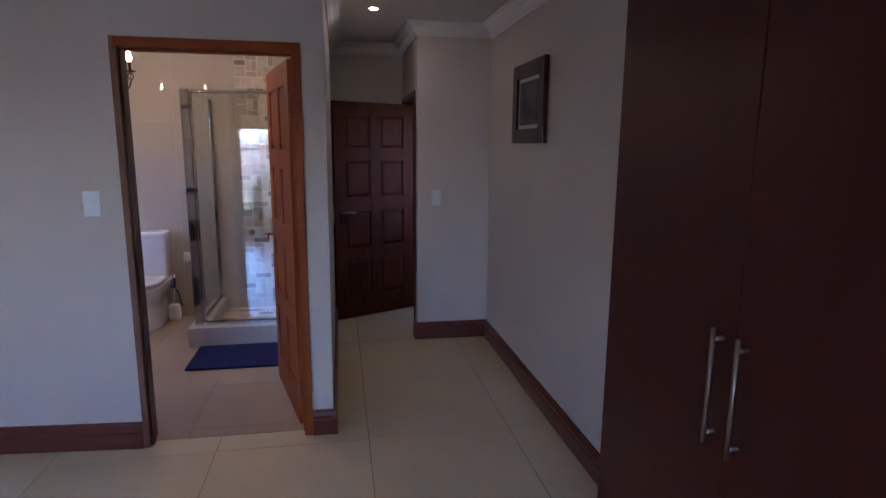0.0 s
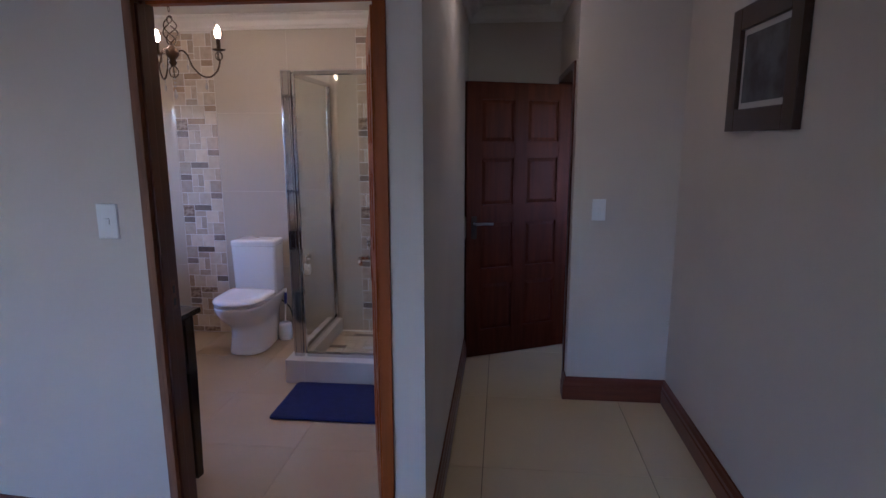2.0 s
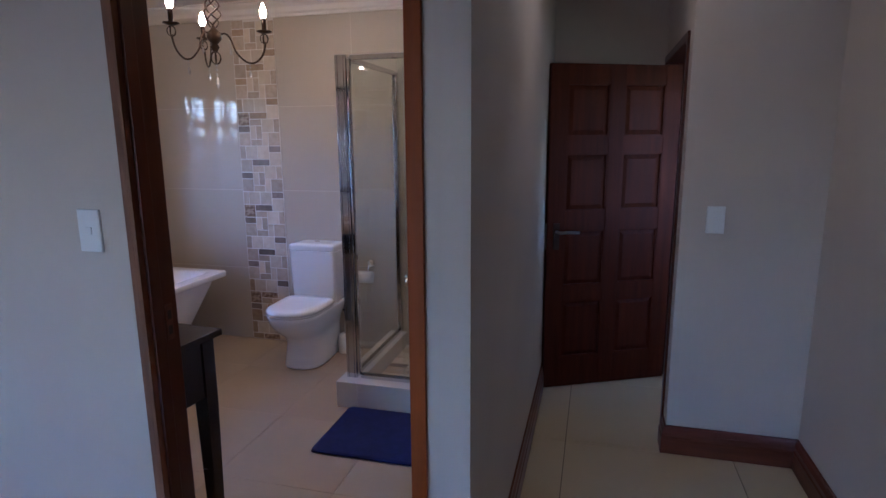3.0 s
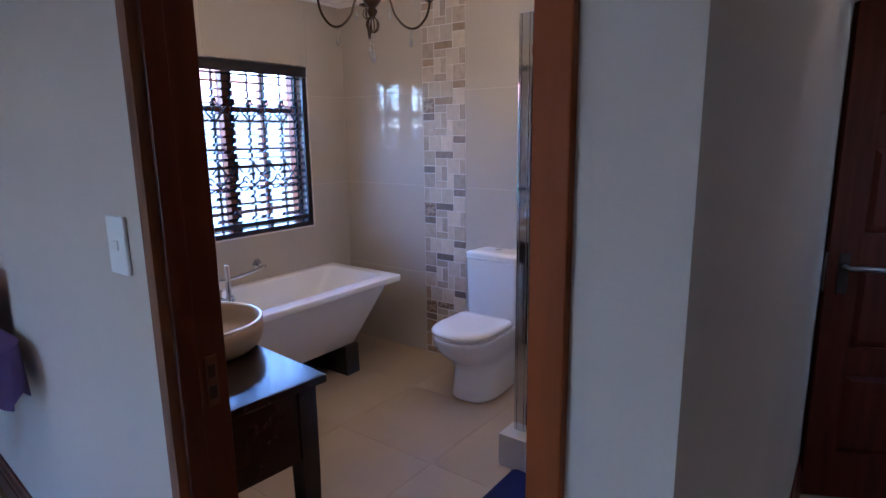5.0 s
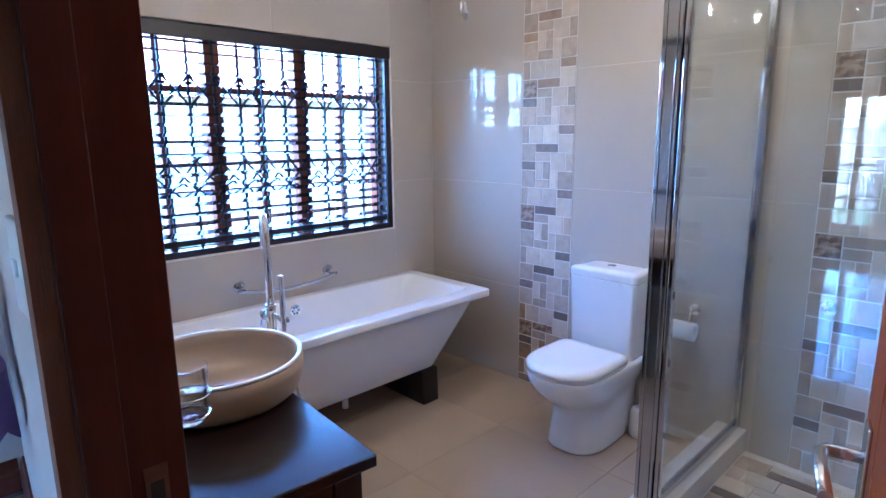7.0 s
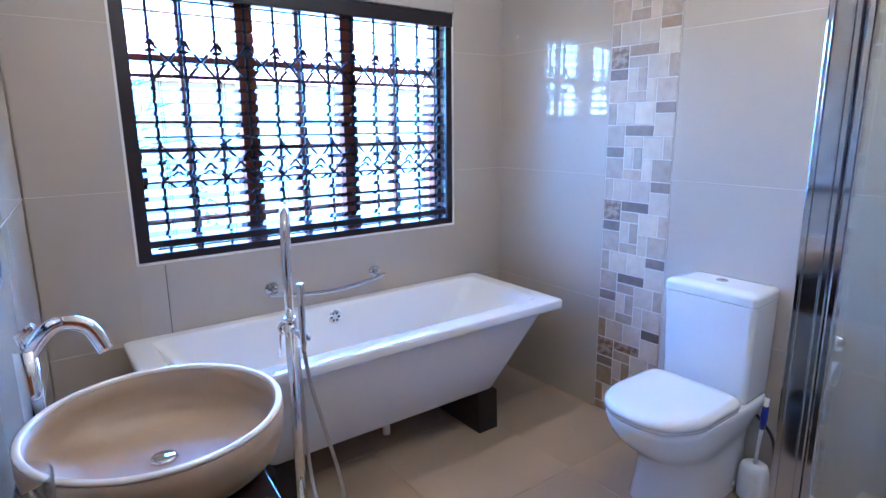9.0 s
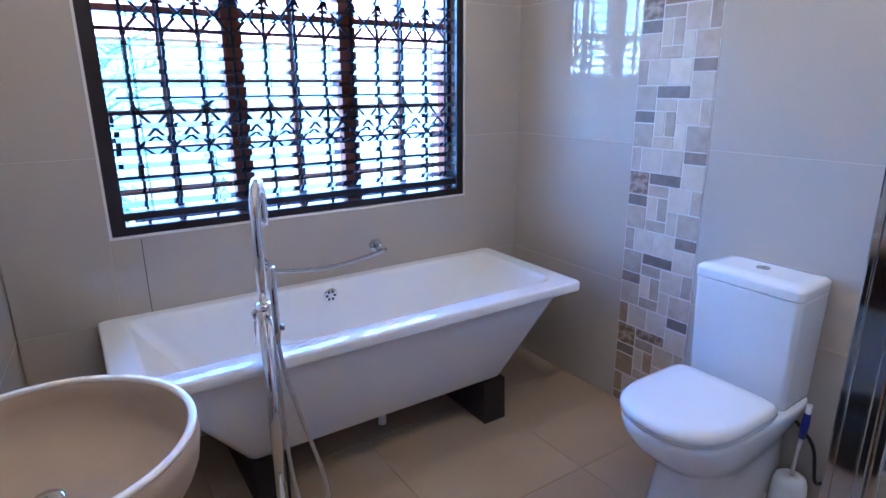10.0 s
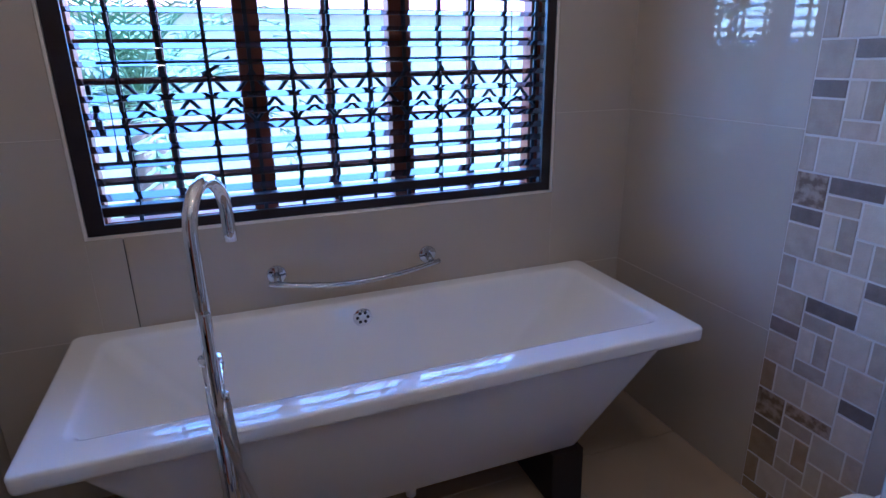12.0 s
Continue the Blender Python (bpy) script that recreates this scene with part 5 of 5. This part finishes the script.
p2 = part("pane", boxes((SX0 + 0.05, SY - 0.002, SZ0 + 0.05, SX1 - 0.05, SY + 0.002, SZ1 - 0.05)), M_GLASS, w2, "clear window glass")
p2.visible_shadow = False
b2 = thing("burglar_bars", (SX0, BS - 0.05, SZ0), "black steel burglar bars inside the tall bedroom window", "burglar bars")
xs = [SX0 + 0.06 + 0.12 * k for k in range(15)]
for x in xs:
    part("bar", boxes((x - 0.005, BS - 0.055, SZ0 + 0.005, x + 0.005, BS - 0.045, SZ1 - 0.005)), M_BAR, b2)
for a, b in zip(xs, xs[1:]):
    for zc in (1.60, 0.85):
        bm = bmesh.new()
        for s in (-1, 1):
            sweep(bm, [(a, BS - 0.042, zc + s * 0.07), (b, BS - 0.042, zc - s * 0.07)], 0.0045, 4)
        part("cross", bm, M_BAR, b2)
for side, (x0, x1) in enumerate(((SX0 - 0.28, SX0 + 0.12), (SX1 - 0.12, SX1 + 0.28))):
    ct = thing("curtain", (x0, BS + 0.06, 1.1), "pale full-length curtain gathered beside the bedroom window", "curtain", "bedroom curtains")
    bm = bmesh.new()
    n = 48
    ring_lo, ring_hi = [], []
    for k in range(n + 1):
        x = x0 + (x1 - x0) * k / n
        y = BS + 0.07 + 0.025 * math.sin(k * 1.1)
        ring_lo.append((x, y))
    back = [(x, y + 0.004) for x, y in reversed(ring_lo)]
    prism(bm, ring_lo + back, 0.02, 2.10, smooth=True)
    part("cloth", bm, M_CURTAIN, ct)

# ---- outside ----
struct("ground", boxes((-120, -120, -0.35, 120, 120, -0.15)), M_LAWN, "sunlit lawn round the house")
struct("pavement", boxes((-6.0, -2, -0.1495, -3.08, 9, -0.10), (-4.5, -5.4, -0.1495, 3, -2.42, -0.10)), M_PAVE, "pale paved apron along the house")
struct("wall_house", boxes((-3.40, -2.75, 2.64, 2.6, 6.1, 2.85)), M_PLASTER, "outer eaves of the house")
gw = thing("garden_wall", (-9.5, 4, -0.15), "pale plastered garden wall with a coping", "garden wall")
part("wall", boxes((-9.7, -8, -0.16, -9.5, 18, 1.55)), M_PLASTER, gw)
part("coping", boxes((-9.74, -8, 1.551, -9.46, 18, 1.62), bev=0.01), M_PAVE, gw)
gw2 = thing("garden_wall", (-1, -8.5, -0.15), "pale plastered garden wall facing the bedroom", "garden wall")
part("wall", boxes((-9.4, -8.7, -0.16, 10, -8.5, 1.55)), M_PLASTER, gw2)
nh = thing("house", (-19, 6, -0.15), "neighbouring house with pale walls and a red clay tile roof", "house")
part("wall", boxes((-24, -2, -0.16, -16, 16, 2.5)), M_PLASTER, nh)
bm = bmesh.new()
loft(bm, [[(-24.6, -2.6, 2.5), (-15.4, -2.6, 2.5), (-15.4, 16.6, 2.5), (-24.6, 16.6, 2.5)], [(-20.2, 1.5, 4.6), (-19.8, 1.5, 4.6), (-19.8, 12.5, 4.6), (-20.2, 12.5, 4.6)]], smooth=False)
part("roof", bm, M_ROOF, nh, "red clay tile roof")


def palm(at, n, length, seed, label, h=0.55):
    rng = random.Random(seed)
    root = thing("cycad", at, label, "plant")
    part("trunk", tube([(at[0], at[1], at[2] - 0.01), (at[0] + 0.01, at[1], at[2] + 0.55 * h), (at[0], at[1], at[2] + h)], [0.15, 0.13, 0.10], 12), M_TRUNK, root)
    bm = bmesh.new()
    for k in range(n):
        a = rng.uniform(0, 2 * math.pi)
        el = rng.uniform(0.15, 1.35)
        L = length * rng.uniform(0.8, 1.1)
        pts = []
        for i in range(9):
            t = i / 8
            pts.append(Vector((at[0], at[1], at[2] + h - 0.03)) + Vector((math.cos(a) * math.cos(el - 0.9 * t * t) * L * t, math.sin(a) * math.cos(el - 0.9 * t * t) * L * t, math.sin(el - 0.7 * t * t) * L * t)))
        sweep(bm, pts, [0.010 * (1 - 0.8 * i / 8) for i in range(9)], 4)
        side = Vector((-math.sin(a), math.cos(a), 0))
        for i in range(1, 8):
            for j in range(3):
                p = pts[i].lerp(pts[min(i + 1, 8)], j / 3)
                d = (pts[min(i + 1, 8)] - pts[i - 1]).normalized()
                for s in (-1, 1):
                    tip = p + (side * s * 0.8 + d * 0.6 + Vector((0, 0, 0.12))).normalized() * 0.17 * math.sin(math.pi * (i + 1) / 10)
                    w = d * 0.014
                    bm.faces.new((bm.verts.new(p - w), bm.verts.new(p + w), bm.verts.new(tip)))
    part("fronds", bm, M_LEAF, root, "stiff grey-green fronds")
    return root


palm((-4.75, 3.68, -0.10), 46, 1.15, 3, "grey-green cycad with stiff arching fronds outside the bathroom window", h=1.25)
palm((-1.6, -4.4, -0.10), 26, 1.1, 8, "grey-green cycad outside the bedroom window")


# ---- small pieces ----
def tile_part(name, parent, mesh_cache, size, at, material, bev=0.0012):
    key = (round(size[0], 4), round(size[1], 4), round(size[2], 4), material.name)
    if key not in mesh_cache:
        mesh_cache[key] = mesh_of(name, boxes((0, 0, 0, size[0], size[1], size[2]), bev=bev, seg=1), material)
    ob = new(name, mesh_cache[key])
    ob.parent = parent
    ob.matrix_parent_inverse = parent.matrix_world.inverted()
    ob.location = at
    return ob


cache = {}
floor_ob = bpy.data.objects["floor"]


def floor_tiles(x0, y0, x1, y1, ox, oy, step, gap, z, material):
    xs_ = [x0] + [x for x in (ox + step * k for k in range(-12, 13)) if x0 + 0.01 < x < x1 - 0.01] + [x1]
    ys_ = [y0] + [y for y in (oy + step * k for k in range(-14, 15)) if y0 + 0.01 < y < y1 - 0.01] + [y1]
    for a, b in zip(xs_, xs_[1:]):
        for c, d in zip(ys_, ys_[1:]):
            g = gap / 2
            tile_part("tile", floor_ob, cache, (b - a - 2 * g, d - c - 2 * g, 0.008), (a + g, c + g, z - 0.008), material)


floor_tiles(BW, BS, XR, 3.12, 0.385, 4.55, 0.8, 0.003, 0.0, M_FLOOR)
floor_tiles(XC, 3.12, XR, YNIB, 0.385, 4.55, 0.8, 0.003, 0.0, M_FLOOR)
floor_tiles(XC, YNIB, XP + 0.11, YP, 0.385, 4.55, 0.8, 0.003, 0.0, M_FLOOR)
floor_tiles(XP + 0.11, 4.68, 2.2, YP, 0.385, 4.55, 0.8, 0.003, 0.0, M_FLOOR)
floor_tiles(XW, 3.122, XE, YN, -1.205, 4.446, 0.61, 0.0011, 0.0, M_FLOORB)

TT = 0.006
STRIPS = ((-2.105, -1.765), (-0.645, -0.305))


def wall_tiles(parent, axis, pos, facing, spans, rows, holes=(), turn=None):
    """Tiles on a wall; axis 'x': the wall runs along x at y = pos. spans: by row, the joints along it."""
    g = 0.001
    for (z0, z1), joints in zip(rows, spans):
        for a, b in zip(joints, joints[1:]):
            rects = [(a, z0, b, z1)]
            for h in holes:
                nxt = []
                for r in rects:
                    if r[2] <= h[0] or r[0] >= h[2] or r[3] <= h[1] or r[1] >= h[3]:
                        nxt.append(r)
                        continue
                    u, v = max(r[0], h[0] - 2 * g), min(r[2], h[2] + 2 * g)
                    if r[0] < h[0]:
                        nxt.append((r[0], r[1], h[0], r[3]))
                    if r[2] > h[2]:
                        nxt.append((h[2], r[1], r[2], r[3]))
                    if r[1] < h[1]:
                        nxt.append((u, r[1], v, h[1]))
                    if r[3] > h[3]:
                        nxt.append((u, h[3], v, r[3]))
                rects = nxt
            for u0, w0, u1, w1 in rects:
                if u1 - u0 < 0.012 or w1 - w0 < 0.012:
                    continue
                o = 0.002 if facing < 0 else 0.0
                if axis == "x":
                    at = (u0 + g, pos + (-TT if facing < 0 else 0.0), w0 + g)
                    ob = tile_part("tile", parent, cache, (u1 - u0 - 2 * g, TT, w1 - w0 - 2 * g), at, M_TILE)
                    if turn:
                        ob.matrix_basis = turn @ Matrix.Translation(at)
                else:
                    at = (pos + (-TT if facing < 0 else 0.0), u0 + g, w0 + g)
                    tile_part("tile", parent, cache, (TT, u1 - u0 - 2 * g, w1 - w0 - 2 * g), at, M_TILE)


rows = [(0.001, 0.575), (0.575, 1.18), (1.18, 1.785), (1.785, 2.395)]
nw = bpy.data.objects["wall_north_bathroom"]
nspan = [XW + TT, -2.105, -1.765, -1.18, -0.645, -0.305, XE - TT]
wall_tiles(nw, "x", YN, -1, [nspan] * 4, rows, holes=[(s[0], 0, s[1], 2.395) for s in STRIPS])
ww = bpy.data.objects["wall_west_bathroom"]
wall_tiles(ww, "y", XW, 1, [[3.345, 3.77, YN], [3.345, 3.77, YN], [3.345, 4.47, YN], [3.345, 4.47, YN]], rows, holes=[(WY0, WZ0, WY1, WZ1)])
ew = bpy.data.objects["wall_east_bathroom"]
wall_tiles(ew, "y", XE, -1, [[YS, 3.8, 4.4, 5.0, YN]] * 4, rows)
dw = bpy.data.objects["wall_door"]
wall_tiles(bpy.data.objects["wall_door_west"], "x", YSW, 1, [[-2.868, -2.3, -1.7, -1.18, DX0 - 0.004], ] * 4, rows, turn=TW)
wall_tiles(dw, "x", YS, 1, [[DX0, DX1]], [(DH + 0.001, 2.395)])

part("grout", boxes(*[(a, YN - 0.0052, 0.002, b, YN + 0.001, 2.394) for a, b in ((XW + TT, -2.106), (-1.764, -0.646), (-0.304, XE - TT))]), M_WGROUT, nw, "pale tile grout")
part("grout", boxes((XW - 0.001, 3.347, 0.002, XW + 0.0052, WY0 - 0.001, 2.394), (XW - 0.001, WY1 + 0.001, 0.002, XW + 0.0052, YN - 0.0065, 2.394),
                    (XW - 0.001, WY0 - 0.001, 0.002, XW + 0.0052, WY1 + 0.001, WZ0 - 0.003), (XW - 0.001, WY0 - 0.001, WZ1 + 0.001, XW + 0.0052, WY1 + 0.001, 2.394)), M_WGROUT, ww, "pale tile grout")
part("grout", boxes((XE - 0.0052, YS + 0.008, 0.002, XE + 0.001, YN - 0.0065, 2.394)), M_WGROUT, ew, "pale tile grout")
part("grout", turned(boxes((-2.86, YSW - 0.001, 0.002, DX0 - 0.006, YSW + 0.0052, 2.394))), M_WGROUT, bpy.data.objects["wall_door_west"], "pale tile grout")

part("open_joint", boxes((XW + 0.0045, 3.7682, 0.590, XW + TT + 0.0007, 3.7706, WZ0 - 0.006)), M_BLACK, ww, "dark open tile joint below the window")

U = 0.34 / 7
SHEET = ((0, 0, 2, 1, "D"), (2, 0, 1, 2, "L"), (3, 0, 1, 2, "G"), (0, 1, 2, 2, "G"), (2, 2, 2, 1, "G"), (4, 1, 1, 2, "L"), (5, 1, 2, 2, "G"), (0, 3, 1, 2, "G"),
         (1, 3, 2, 2, "L"), (3, 3, 2, 2, "L"), (5, 3, 2, 1, "D"), (5, 4, 2, 2, "L"), (0, 5, 2, 2, "B"), (2, 5, 3, 1, "D"), (2, 6, 2, 1, "G"), (4, 6, 2, 2, "L"), (6, 6, 1, 2, "G"))
MOS = {"D": M_MOS_D, "L": M_MOS_L, "G": M_MOS_G, "B": M_MOS_B, "W": M_MOS_W}
rng = random.Random(11)
bm = boxes(*[(s[0] + 0.0005, YN - 0.0072, 0.002, s[1] - 0.0005, YN + 0.001, 2.394) for s in STRIPS])
strip_back = part("mosaic_grout", bm, M_MOSGROUT, nw, "white grout of the stone mosaic strips")
for si, (sx0, sx1) in enumerate(STRIPS):
    for rep in range(-4, 6):
        ztop = 1.288 + U / 2 - 0.34 * rep
        for c, r, w, h, kind in SHEET:
            z1 = ztop - r * U
            z0 = z1 - h * U
            z1, z0 = min(z1, 2.393), max(z0, 0.003)
            if z1 - z0 < 0.015:
                continue
            k = kind
            if k == "B" and rep not in (0, -2, 2 + 2 * si):
                k = "G"
            if si == 1 and k == "D" and rng.random() < 0.25:
                k = "G"
            if k == "D" and si == 0 and z0 > 1.70:
                k = "W"
            if k in "DG" and si == 0 and z1 < 0.50 and (c + r) % 2:
                k = "B" if k == "D" else "W"
            x0 = sx0 + c * U
            gg = 0.0027
            t = round(0.0090 + rng.choice((0.0, 0.0006, 0.0012)), 4)
            tile_part("mosaic_tile", nw, cache, (w * U - 2 * gg, t, z1 - z0 - 2 * gg), (x0 + gg, YN + 0.0004 - t, z0 + gg), MOS[k], bev=0.0015)

# stone mosaic of the shower floor
sb = bpy.data.objects["shower_base"]
nx_, ny_ = 14, 15
x00, y00 = KX0 + 0.135, KY0 + 0.145
ux, uy = (XE - 0.01 - x00) / nx_, (YN - 0.01 - y00) / ny_
for rx in range(0, nx_ // 7):
    for ry in range(0, ny_ // 7):
        for c, r, w, h, kind in SHEET:
            if r + h > 7:
                h = 7 - r
            k = {"B": "G", "G": "L", "D": "D" if (rx + ry) % 2 else "G"}.get(kind, kind)
            gg = 0.002
            tile_part("mosaic_tile", sb, cache, (w * ux - 2 * gg, h * uy - 2 * gg, 0.007), (x00 + (rx * 7 + c) * ux + gg, y00 + (ry * 7 + r) * uy + gg, 0.0555), MOS[k], bev=0.0012)
